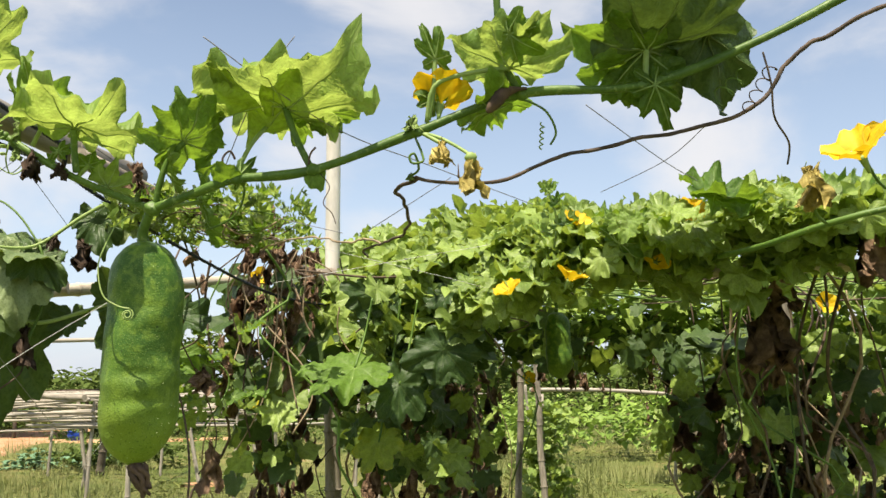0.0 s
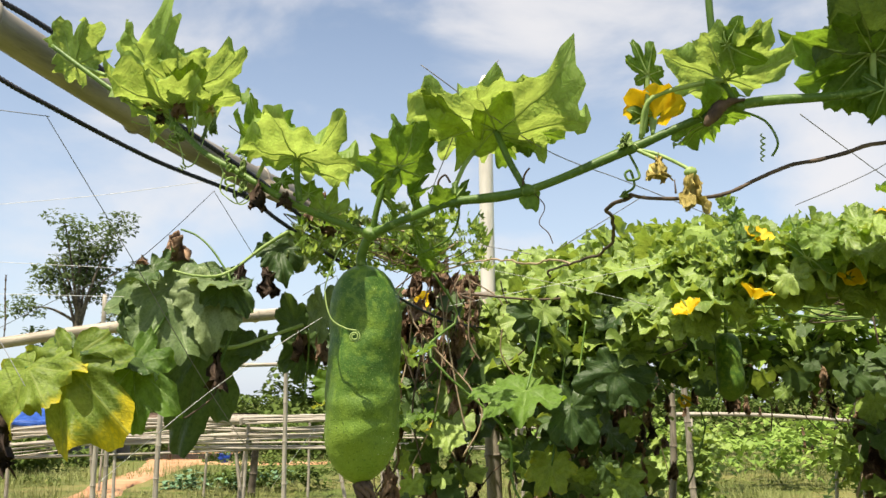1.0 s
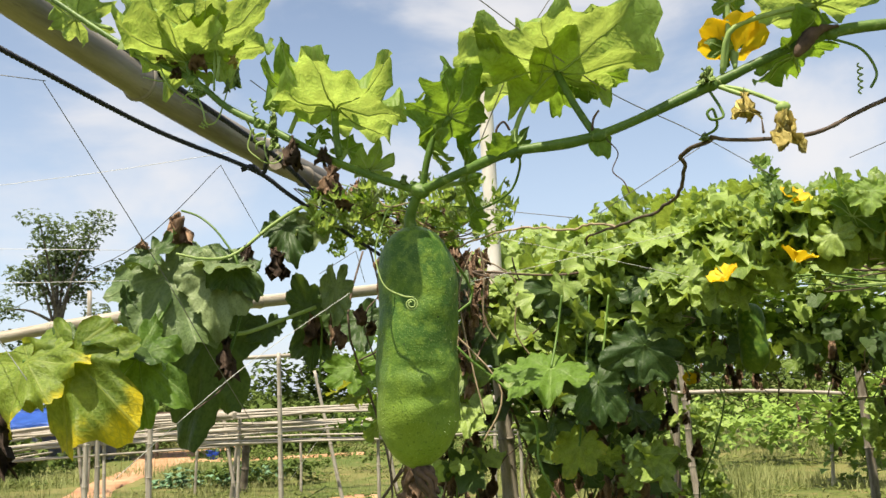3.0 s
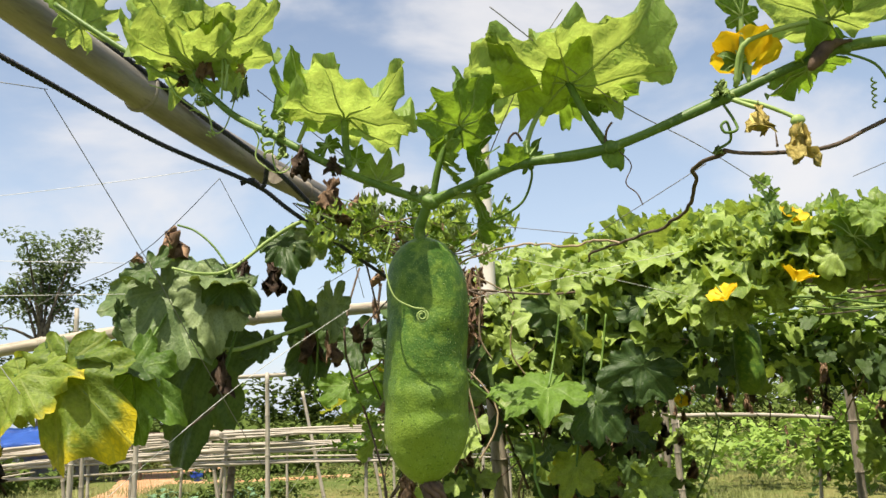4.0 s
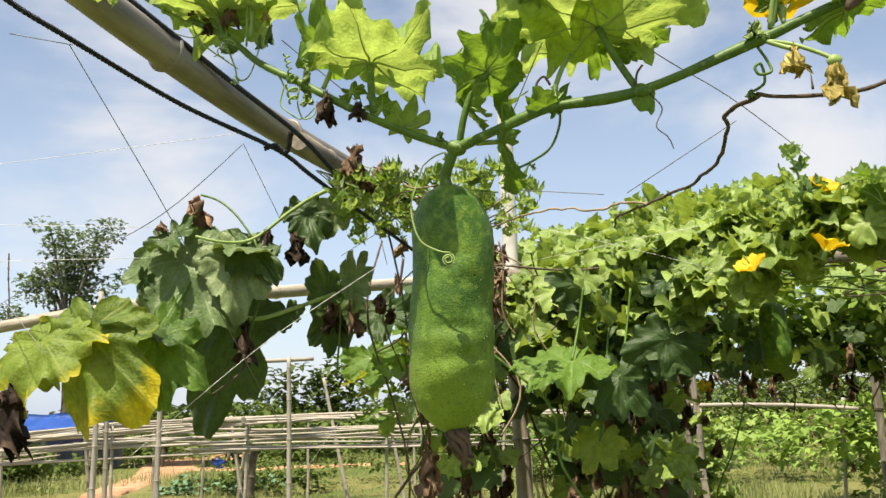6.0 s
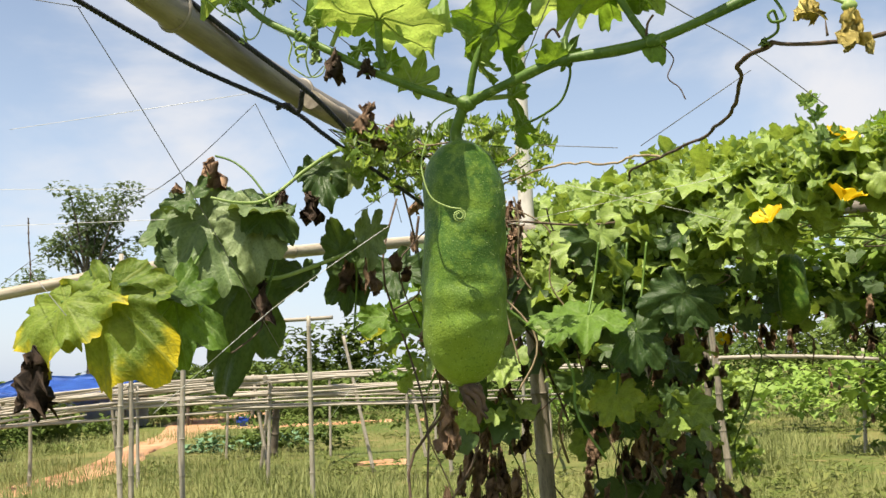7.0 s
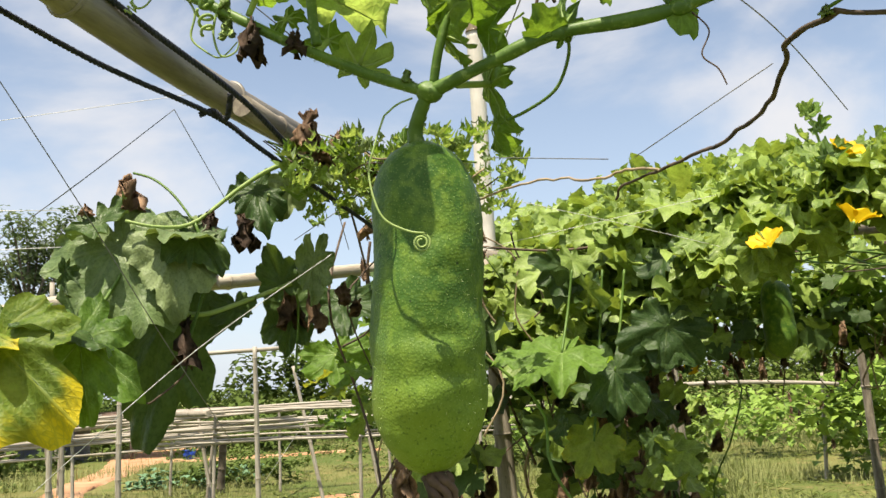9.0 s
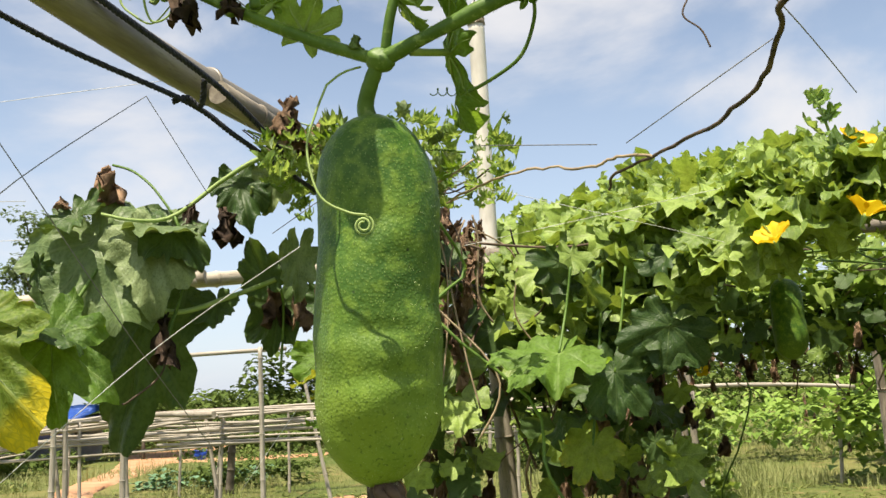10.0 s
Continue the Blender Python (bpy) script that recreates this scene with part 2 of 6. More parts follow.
def gourd_material():
    m, t, b = material("gourd skin", 0.46, 0.22)
    c = t.nodes.new("ShaderNodeTexCoord")
    s = t.nodes.new("ShaderNodeSeparateXYZ")
    t.links.new(c.outputs["Object"], s.inputs["Vector"])
    big = texture(t, 14.0, 4.0)
    mid = texture(t, 60.0, 4.0)
    fleck = texture(t, 210.0, 3.0)
    # sunlit lower end and shaded top painted in as a green gradient
    lower_light = span(t, calc(t, "ADD", s.outputs["Z"], calc(t, "MULTIPLY", big, 0.16)), -0.34, -0.12, 1.0, 0.0)
    base = blend(t, lower_light, (0.042, 0.104, 0.016), (0.185, 0.275, 0.036))
    base = blend(t, span(t, big, 0.45, 0.62, 0.0, 0.55), base, (0.125, 0.215, 0.026))
    base = blend(t, span(t, mid, 0.45, 0.70, 0.0, 0.5), base, (0.19, 0.29, 0.04))
    v = add(t, "ShaderNodeTexVoronoi", Scale=290.0)
    t.links.new(c.outputs["Object"], v.inputs["Vector"])
    base = blend(t, span(t, v.outputs["Distance"], 0.08, 0.34, 0.55, 0.0), base, (0.24, 0.34, 0.09))
    base = blend(t, span(t, fleck, 0.55, 0.72, 0.0, 0.6), base, (0.030, 0.065, 0.008))
    v2 = add(t, "ShaderNodeTexVoronoi", Scale=34.0)
    t.links.new(c.outputs["Object"], v2.inputs["Vector"])
    base = blend(t, span(t, v2.outputs["Distance"], 0.035, 0.09, 0.85, 0.0), base, (0.02, 0.035, 0.012))
    t.links.new(base, b.inputs["Base Color"])
    relief(t, b, calc(t, "ADD", calc(t, "MULTIPLY", big, 2.0), calc(t, "ADD", calc(t, "MULTIPLY", mid, 0.7), calc(t, "SUBTRACT", calc(t, "MULTIPLY", fleck, 0.5), calc(t, "MULTIPLY", v.outputs["Distance"], 0.4)))), 0.32, 0.004)
    return m


GOURD = gourd_material()


def ground_material():
    m, t, b = material("field ground", 0.95, 0.1)
    n1 = texture(t, 0.22, 5.0)
    n2 = texture(t, 2.6, 6.0)
    n3 = texture(t, 18.0, 4.0)
    base = blend(t, span(t, n1, 0.35, 0.65), (0.070, 0.100, 0.024), (0.165, 0.155, 0.058))
    base = blend(t, span(t, n2, 0.45, 0.70, 0.0, 0.7), base, (0.075, 0.12, 0.025))
    base = blend(t, span(t, n2, 0.30, 0.40, 0.55, 0.0), base, (0.33, 0.22, 0.11))
    base = blend(t, span(t, n3, 0.5, 0.7, 0.0, 0.5), base, (0.19, 0.18, 0.07))
    t.links.new(base, b.inputs["Base Color"])
    relief(t, b, calc(t, "ADD", n2, n3), 0.6, 0.05)
    return m


GROUND = ground_material()
SOIL = plain("red soil", (0.36, 0.185, 0.095), (0.56, 0.35, 0.21), 1.3, 0.95, 0.5, fine=(0.26, 0.16, 0.08))

# ---- shapes ----


def thing(name, label, category, group="", at=(0, 0, 0), kind=""):
    ob = new(name)
    ob.empty_display_size = 0.1
    ob.location = at
    return tagged(ob, label, category, group, kind)


def link(name, me, mat, parent=None, label=""):
    """One mesh object, given in world places, under a thing or a part."""
    ob = new(name, me)
    if mat and not me.materials:
        me.materials.append(mat)
    if parent:
        ob.parent = parent
        if parent.parent is None and parent.data is None:
            ob.matrix_parent_inverse = Matrix.Translation(-parent.location)
    if label:
        ob["label"] = label
    return ob


def part(name, bm, mat, parent, label=""):
    me = bpy.data.meshes.new(name)
    for f in bm.faces:
        f.smooth = True
    bm.to_mesh(me)
    bm.free()
    return link(name, me, mat, parent, label)


def spline(points, n):
    """n places along a smooth curve through the points."""
    p = [Vector(q) for q in points]
    if len(p) == 2:
        return [p[0].lerp(p[1], i / (n - 1)) for i in range(n)]
    out = []
    for i in range(n):
        u = i / (n - 1) * (len(p) - 1)
        k = min(int(u), len(p) - 2)
        u -= k
        a, b, c, d = p[max(k - 1, 0)], p[k], p[k + 1], p[min(k + 2, len(p) - 1)]
        out.append(0.5 * ((2 * b) + (c - a) * u + (2 * a - 5 * b + 4 * c - d) * u * u + (3 * b - a - 3 * c + d) * u ** 3))
    return out


def sweep(bm, path, radius, sides=8, wobble=0.0, seed=0, caps=True):
    """A tube along path; radius is one number or a function of 0..1."""
    n = len(path)
    rng = random.Random(seed)
    side = None
    rings = []
    for i, p in enumerate(path):
        d = (path[min(i + 1, n - 1)] - path[max(i - 1, 0)]).normalized()
        if side is None:
            side = d.orthogonal().normalized()
        side = (side - d * side.dot(d)).normalized()
        up = d.cross(side)
        r = radius(i / (n - 1)) if callable(radius) else radius
        ring = []
        for k in range(sides):
            a = 2 * math.pi * k / sides
            rr = r * (1 + wobble * (rng.random() - 0.5))
            ring.append(bm.verts.new(p + (side * math.cos(a) + up * math.sin(a)) * rr))
        rings.append(ring)
    for a, b in zip(rings, rings[1:]):
        for k in range(sides):
            bm.faces.new((a[k], a[(k + 1) % sides], b[(k + 1) % sides], b[k]))
    if caps:
        bm.faces.new(rings[0][::-1])
        bm.faces.new(rings[-1])
    return bm


def tube(points, radius, sides=8, n=24, **more):
    return sweep(bmesh.new(), spline(points, n), radius, sides, **more)


def leaf_geo(seed, rings=8, segs=96, cup=0.2, ruffle=0.10, droop=0.0, sinus=0.42, fold=0.05, crinkle=0.045, teeth=0.09):
    """Places, faces and map of a seven-lobed toothed leaf: stalk at the origin, tip along y at length 1, upper side along z."""
    rng = np.random.RandomState(seed)
    th = np.linspace(-math.pi, math.pi, segs, endpoint=False)
    r = np.zeros(segs)
    length = {0: 1.0, 1: 0.94, 2: 0.86, 3: 0.62}
    for k in range(-3, 4):
        d = np.abs(th - k * 0.82 - 0.06 * rng.randn())
        ln = length[abs(k)] * (1 + 0.09 * rng.randn())
        r = np.maximum(r, ln * (1 - sinus * (d / 0.41) ** 2.3 - 0.04 * (d / 0.41)))
    r = np.maximum(r, 0.10)
    saw = ((th * segs / (2 * math.pi) / 4.0 + 0.35 * np.sin(th * 3 + rng.rand() * 6)) % 1.0)
    r *= 1 + teeth * (np.maximum(0, 1 - np.abs(saw - 0.5) * 3.2) - 0.3) + 0.012 * rng.randn(segs)
    ph = rng.rand(6) * 6.28
    verts = [(0.0, 0.0, 0.0)]
    for i in range(1, rings + 1):
        f = i / rings
        rr = r * f
        x, y = rr * np.sin(th), rr * np.cos(th)
        off = np.abs((np.abs(th) + 0.41) % 0.82 - 0.41) * rr
        z = cup * rr ** 2 + ruffle * rr ** 2 * (np.sin(th * 5 + ph[0]) + 0.7 * np.sin(th * 11 + ph[1]))
        z += fold * np.minimum(off * 4, 0.5) - droop * np.maximum(y, 0) ** 2
        z += 0.05 * np.sin(x * 9 + ph[2]) * np.sin(y * 8 + ph[3])
        z += crinkle * rr * (np.sin(x * 21 + ph[1]) * np.sin(y * 23 + ph[0]) + 0.6 * np.sin(x * 37 + ph[3]) * np.sin(y * 33 + ph[2]))
        z += ruffle * (0.45 * rr ** 3 * np.sin(th * 23 + ph[2]) + 0.9 * f ** 5 * rr * np.sin(th * 9 + ph[4]) + 0.5 * f ** 7 * rr * np.sin(th * 17 + ph[5]))
        shrink = 1 - 0.10 * abs(ruffle) / 0.15 * f ** 6
        verts += list(zip(x * shrink, y * shrink, z))
    faces = [(0, 1 + k, 1 + (k + 1) % segs) for k in range(segs)]
    for i in range(rings - 1):
        a, b = 1 + i * segs, 1 + (i + 1) * segs
        faces += [(a + k, b + k, b + (k + 1) % segs, a + (k + 1) % segs) for k in range(segs)]
    v = np.array(verts)
    return v, faces, v[:, :2] / 3.0 + 0.5


def mesh_of(name, verts, faces, uv=None, mat=None):
    me = bpy.data.meshes.new(name)
    me.from_pydata([tuple(p) for p in verts], [], faces)
    if uv is not None:
        layer = me.uv_layers.new(name="UVMap")
        idx = np.empty(len(me.loops), dtype=np.int32)
        me.loops.foreach_get("vertex_index", idx)
        layer.data.foreach_set("uv", np.ascontiguousarray(uv[idx], dtype=np.float32).ravel())
    me.polygons.foreach_set("use_smooth", [True] * len(me.polygons))
    if mat:
        me.materials.append(mat)
    return me


def axes(attach, tip, up):
    y = Vector(tip) - Vector(attach)
    size = y.length
    y.normalize()
    z = Vector(up)
    z = (z - y * z.dot(y)).normalized()
    x = y.cross(z)
    m = Matrix((x, y, z)).transposed().to_4x4()
    m.translation = Vector(attach)
    return m, size


def big_leaf(parent, attach, tip, up=(0, 0.1, 1), wide=1.0, mat=None, seed=0, cup=0.25, ruffle=0.12, droop=0.0, sinus=0.42, stalk=None, stalk_mat=None, stalk_r=0.0045, label="", crinkle=None):
    """One of the large leaves, with raised ribs below and its stalk."""
    m, size = axes(attach, tip, up)
    segs, rings = (112, 12) if size > 0.075 else (52, 5) if size > 0.042 else (30, 4)
    v, faces, uv = leaf_geo(seed, rings, segs, cup, ruffle, droop, sinus, 0.05, crinkle if crinkle is not None else (0.02 if mat in (OLD_SHADED, TURNING, SHEEN_PALE) else 0.045), 0.05 if mat in (OLD_SHADED, TURNING, SHEEN_PALE) else 0.075)
    mm = m @ Matrix.Diagonal((size * wide, size, size * 0.5 * (1 + wide), 1))
    w = v @ np.array(mm.to_3x3()).T + np.array(mm.translation)
    ob = link("leaf", mesh_of("leaf", w, faces, uv, mat or YOUNG), None, parent, label)
    if size < 0.042 and not stalk:
        return ob
    bm = bmesh.new()
    for k in range(-3, 4):
        j = int(round((k * 0.82 + math.pi) / (2 * math.pi) * segs)) % segs
        line = [Vector(w[0])] + [Vector(w[1 + i * segs + j]) for i in range(0, rings - 1, 2 if rings > 8 else 1)]
        line = [p - m.to_3x3().col[2] * (0.0026 if mat in (OLD_SHADED, TURNING, SHEEN_PALE) else 0.0014) for p in line]
        sweep(bm, line, lambda u: 0.0020 * (1 - u) + 0.0003, 5)
    part("rib", bm, DULL_RIB if mat in (OLD_SHADED, TURNING, SHEEN_PALE) else STALK, ob)
    if stalk:
        part("petiole", tube([*stalk, attach], stalk_r, 8, 14), stalk_mat or STALK, ob)
    return ob

# ---- ground and distance ----


def ground_height(x, y):
    d = max(0.0, y - 9.0)
    return 0.05 * math.sin(x * 0.7 + 1) * math.sin(y * 0.5) + min(d, 40) / 40 * 0.25 * math.sin(x * 0.13 + y * 0.09)


bm = bmesh.new()
xs = [-900, -300, -120, -60] + [-40 + i for i in range(81)] + [60, 120, 300, 900]
ys = [-300, -60, -20] + [-8 + i for i in range(70)] + [80, 120, 300, 1200]
grid = [[bm.verts.new((x, y, ground_height(x, y) if -40 <= x <= 40 and -8 <= y <= 62 else 0)) for x in xs] for y in ys]
for j in range(len(ys) - 1):
    for i in range(len(xs) - 1):
        bm.faces.new((grid[j][i], grid[j][i + 1], grid[j + 1][i + 1], grid[j + 1][i]))
ground = tagged(part("ground", bm, GROUND, None), "dry green grass and bare soil of the field", "ground", kind="structure")


def strip(points, widths, n, lift, seed):
    """A ragged strip of bare ground along a line."""
    bm = bmesh.new()
    rng = random.Random(seed)
    line = spline(points, n)
    rows = []
    for i, p in enumerate(line):
        d = (line[min(i + 1, n - 1)] - line[max(i - 1, 0)])
        s = Vector((d.y, -d.x, 0)).normalized()
        u = i / (n - 1) * (len(widths) - 1)
        k = min(int(u), len(widths) - 2)
        w = widths[k] + (widths[k + 1] - widths[k]) * (u - k)
        row = []
        for c in (-1, -0.75, -0.35, 0, 0.35, 0.75, 1):
            q = p + s * w * c * (1 + 0.35 * (rng.random() - 0.5))
            z = ground_height(q.x, q.y) + (lift if abs(c) < 1 else -0.04) + 0.02 * rng.random()
            row.append(bm.verts.new((q.x, q.y, z)))
        rows.append(row)
    for a, b in zip(rows, rows[1:]):
        for k in range(6):
            bm.faces.new((a[k], a[k + 1], b[k + 1], b[k]))
    return bm


path = part("dirt_path", strip([(-8.6, 8.5, 0), (-6.9, 12.6, 0), (-7.6, 17.0, 0), (-8.6, 22.0, 0), (-9.2, 26.0, 0), (-7.6, 28, 0)], [0.3, 0.42, 0.42, 0.6, 1.25, 0.6], 46, 0.035, 3), SOIL, None)
tagged(path, "bare reddish soil track across the grass", "path", kind="structure")
side_path = part("dirt_path", strip([(-8.9, 23.6, 0), (-6.5, 22.6, 0), (-4.6, 22.0, 0), (-2.5, 22.4, 0)], [0.5, 0.22, 0.25, 0.10], 24, 0.03, 5), SOIL, None)
tagged(side_path, "bare reddish soil strip in the grass", "path", kind="structure")
clod = part("soil_patch", strip([(-2.75, 13.5, 0), (-2.35, 13.75, 0), (-1.95, 13.6, 0)], [0.08, 0.22, 0.06], 9, 0.05, 6), SOIL, None)
tagged(clod, "small heap of bare reddish soil", "soil", kind="structure")


def scatter_mesh(name, places, mat, parent, tile, label=""):
    """Many copies of a small tile (places, faces, map) joined in one mesh. places: 4 x 4 matrices."""
    tv, tf, tuv = tile
    n = len(places)
    allv = np.empty((n, len(tv), 3))
    for i, m in enumerate(places):
        a = np.array(m)
        allv[i] = tv @ a[:3, :3].T + a[:3, 3]
    faces = []
    for i in range(n):
        o = i * len(tv)
        faces += [tuple(k + o for k in f) for f in tf]
    uv = np.tile(tuv, (n, 1)) if tuv is not None else None
    return link(name, mesh_of(name, allv.reshape(-1, 3), faces, uv, mat), None, parent, label)


def turned(at, direction, up_angle, size, sx=1.0, sz=1.0):
    """A pose whose y axis leads along direction (an angle round z), tipped up by up_angle, rolled a little."""
    return Matrix.Translation(at) @ Matrix.Rotation(direction, 4, "Z") @ Matrix.Rotation(up_angle, 4, "X") @ Matrix.Diagonal((size * sx, size, size * sz, 1))


RNG = random.Random(11)
# grass: blades in tufts
blade = (np.array([(-0.03, 0, 0), (0.03, 0, 0), (0.022, 0.08, 0.55), (-0.02, 0.08, 0.55), (0.0, 0.28, 1.0)]), [(0, 1, 2, 3), (3, 2, 4)], None)
spots = []
for i in range(17000):
    y = 8.5 + 22 * RNG.random() ** 1.5
    x = RNG.uniform(-0.62, 0.66) * (y + 2)
    if noise.noise(Vector((x * 0.35, y * 0.35, 0))) < -0.25:
        continue
    tall = 0.09 + 0.26 * max(0, noise.noise(Vector((x * 0.21 + 7, y * 0.21, 3))) + 0.35) * RNG.uniform(0.6, 1.3)
    for k in range(5):
        h = tall * RNG.uniform(0.5, 1.5)
        p = Vector((x + RNG.gauss(0, 0.09), y + RNG.gauss(0, 0.09), ground_height(x, y) - 0.02))
        spots.append(turned(p, RNG.uniform(0, 6.28), RNG.uniform(-0.75, 0.15), h, RNG.uniform(0.7, 1.3) * (0.10 / h) ** 0.5))
grass = tagged(scatter_mesh("grass", spots, GRASS, None, blade), "uncut dry and green meadow grass", "grass", kind="stuff")

# a simple broad leaf for far plants: folded rhomb with a drooping tip
spray = (np.array([(0, 0, 0), (-0.42, 0.42, 0.08), (0, 0.5, -0.04), (0.42, 0.42, 0.08), (-0.2, 0.8, -0.02), (0.2, 0.8, -0.02), (0, 1.05, -0.2)]),
         [(0, 2, 1), (0, 3, 2), (1, 2, 4), (2, 3, 5), (2, 5, 6), (2, 6, 4)], None)


tufts = []
for i in range(2600):
    y = 9.0 + 25 * RNG.random() ** 1.3
    x = RNG.uniform(-0.64, 0.68) * (y + 1)
    d = noise.noise(Vector((x * 0.5 + 3, y * 0.5, 8)))
    if d < -0.15 or abs(x - float(np.interp(y, [8.5, 12.6, 17, 22, 26, 28], [-8.6, -6.9, -7.6, -8.6, -9.2, -7.6]))) < 0.9:
        continue
    for k in range(5):
        p = Vector((x + RNG.gauss(0, 0.1), y + RNG.gauss(0, 0.1), ground_height(x, y) + RNG.random() * 0.10 * (0.6 + d)))
        tufts.append(turned(p, RNG.uniform(0, 6.28), RNG.uniform(-0.2, 0.9), RNG.uniform(0.06, 0.17) * (0.8 + 0.6 * d), 0.55))
tagged(scatter_mesh("weeds", tufts, MEADOW, None, spray), "mixed low meadow weeds", "weeds", kind="stuff")


def clump(center, spread, count, size, rng, low=0.0):
    """Leaf poses in an uneven heap."""
    out = []
    for i in range(count):
        v = Vector((rng.gauss(0, 1), rng.gauss(0, 1), rng.gauss(0, 1))).normalized() * rng.uniform(0.55, 1.0) ** 0.6
        p = Vector(center) + Vector((v.x * spread[0], v.y * spread[1], v.z * spread[2]))
        if p.z < low:
            p.z = low + rng.random() * 0.1
        out.append(turned(p, rng.uniform(0, 6.28), rng.uniform(-0.9, 0.7), size * rng.uniform(0.6, 1.3)))
    return out


# far bushes and the wood behind the field
def bush(at, w, h, rng, mat=SCRUB, leaf=0.3, density=2.2, label="dense green scrub at the field's edge"):
    places = []
    n = max(3, int(w * 1.2))
    for i in range(n):
        c = (at[0] + rng.uniform(-0.5, 0.5) * w, at[1] + rng.uniform(-0.25, 0.25) * w, h * rng.uniform(0.25, 0.62))
        places += clump(c, (w * 0.26, w * 0.22, h * rng.uniform(0.25, 0.42)), int(70 * density), leaf, rng)
    ob = scatter_mesh("bush", places, mat, None, spray)
    return tagged(ob, label, "bush", "far scrub", kind="stuff")


rng = random.Random(21)
for x, y, w, h in ((-30, 44, 9, 2.0), (-24, 40, 8, 1.7), (-17, 42, 8, 1.8), (-12, 40, 7, 1.6), (-6, 38, 7, 1.6), (-1, 42, 9, 1.9), (6, 44, 10, 3.0), (14, 46, 10, 3.4), (22, 46, 10, 3.0), (31, 48, 12, 3.4),
                   (-13.5, 30, 4, 1.2), (-4.2, 29, 6, 1.2), (-0.8, 30, 6, 1.3), (4.0, 30, 6, 1.4), (-16, 31, 6, 1.3), (-13.6, 19.8, 3.2, 1.15), (-12.0, 15.0, 2.6, 1.0), (-16.2, 24.5, 3.6, 1.2), (-11.6, 21.8, 2.4, 0.9), (-6.2, 25.5, 2.6, 0.7), (-4.0, 25.0, 3.4, 0.9), (-10.8, 19.5, 2.4, 1.0), (-12.5, 17.0, 2.6, 1.0), (-9.8, 15.6, 2.0, 0.8), (-5.6, 30.5, 4.0, 1.1), (-10.5, 32, 5, 1.3), (-3.0, 33, 6, 1.5), (1.5, 33, 6, 1.6)):
    bush((x, y), w, h, rng, leaf=0.34 if y > 35 else 0.2)
weeds = random.Random(23)
for i in range(46):
    y = weeds.uniform(14.5, 27)
    x = weeds.uniform(-0.66, 0.1) * y
    if abs(x - float(np.interp(y, [8.5, 12.6, 17, 22, 26, 28], [-8.6, -6.9, -7.6, -8.6, -9.2, -7.6]))) < 1.7:
        continue
    bush((x, y), weeds.uniform(0.8, 2.2), weeds.uniform(0.25, 0.70), weeds, leaf=0.10, density=1.1, label="low green weeds in the grass")
for x in range(-20, 8, 3):
    bush((x + weeds.uniform(-1, 1), weeds.uniform(27.5, 30)), 4.0, weeds.uniform(0.8, 1.25), weeds, leaf=0.22)
for x, y, w, h in ((-12.6, 58, 6.0, 5.2), (-3.0, 60, 6.0, 6.0), (-9, 66, 9, 2.4), (2, 64, 12, 3.4), (14, 70, 14, 5), (-22, 70, 14, 2.6), (30, 70, 16, 5)):
    bush((x, y), w, h, rng, SCRUB, 0.5, label="dark green trees of a far wood")


def tree(at, rng):
    root = thing("tree", "tall broadleaf tree with a thin open crown", "tree", at=at)
    x, y, z = at
    part("trunk", tube([(x, y, -0.1), (x + 0.1, y, 2.5), (x - 0.15, y, 5.0), (x - 0.1, y, 6.2)], lambda u: 0.26 * (1 - 0.6 * u), 9, 16, wobble=0.1), BARK, root)
    places = []
    for i in range(15):
        a = rng.uniform(0, 6.28)
        reach = rng.uniform(0.8, 2.8)
        zz = rng.uniform(5.6, 9.9)
        reach *= 1.0 if zz < 8.8 else 0.65
        start = Vector((x - 0.1, y, rng.uniform(4.2, 6.0)))
        end = Vector((x + math.cos(a) * reach, y + math.sin(a) * reach, zz))
        midp = (start + end) / 2 + Vector((0, 0, 0.3))
        part("limb", tube([start, midp, end], lambda u: 0.085 * (1 - 0.85 * u), 6, 10), BARK, root)
        for j in range(5):
            c = start.lerp(end, rng.uniform(0.6, 1.08)) + Vector((rng.gauss(0, 0.35), rng.gauss(0, 0.35), rng.gauss(0, 0.25)))
            places += clump(c, (0.55, 0.55, 0.34), 60, 0.20, rng)
    for i in range(3):
        c = (x + (-1.9, 2.1, 1.7)[i], y, (4.6, 4.9, 5.6)[i])
        part("limb", tube([(x - 0.1, y, 4.2 + 0.2 * i), c], lambda u: 0.06 * (1 - 0.8 * u), 6, 8), BARK, root)
        places += clump(c, (0.65, 0.6, 0.5), 150, 0.20, rng)
    crown = scatter_mesh("crown", places, HAZY_LEAF, root, spray)
    return root


tree((-19.0, 38.0, 0), random.Random(4))

# ---- bamboo ----


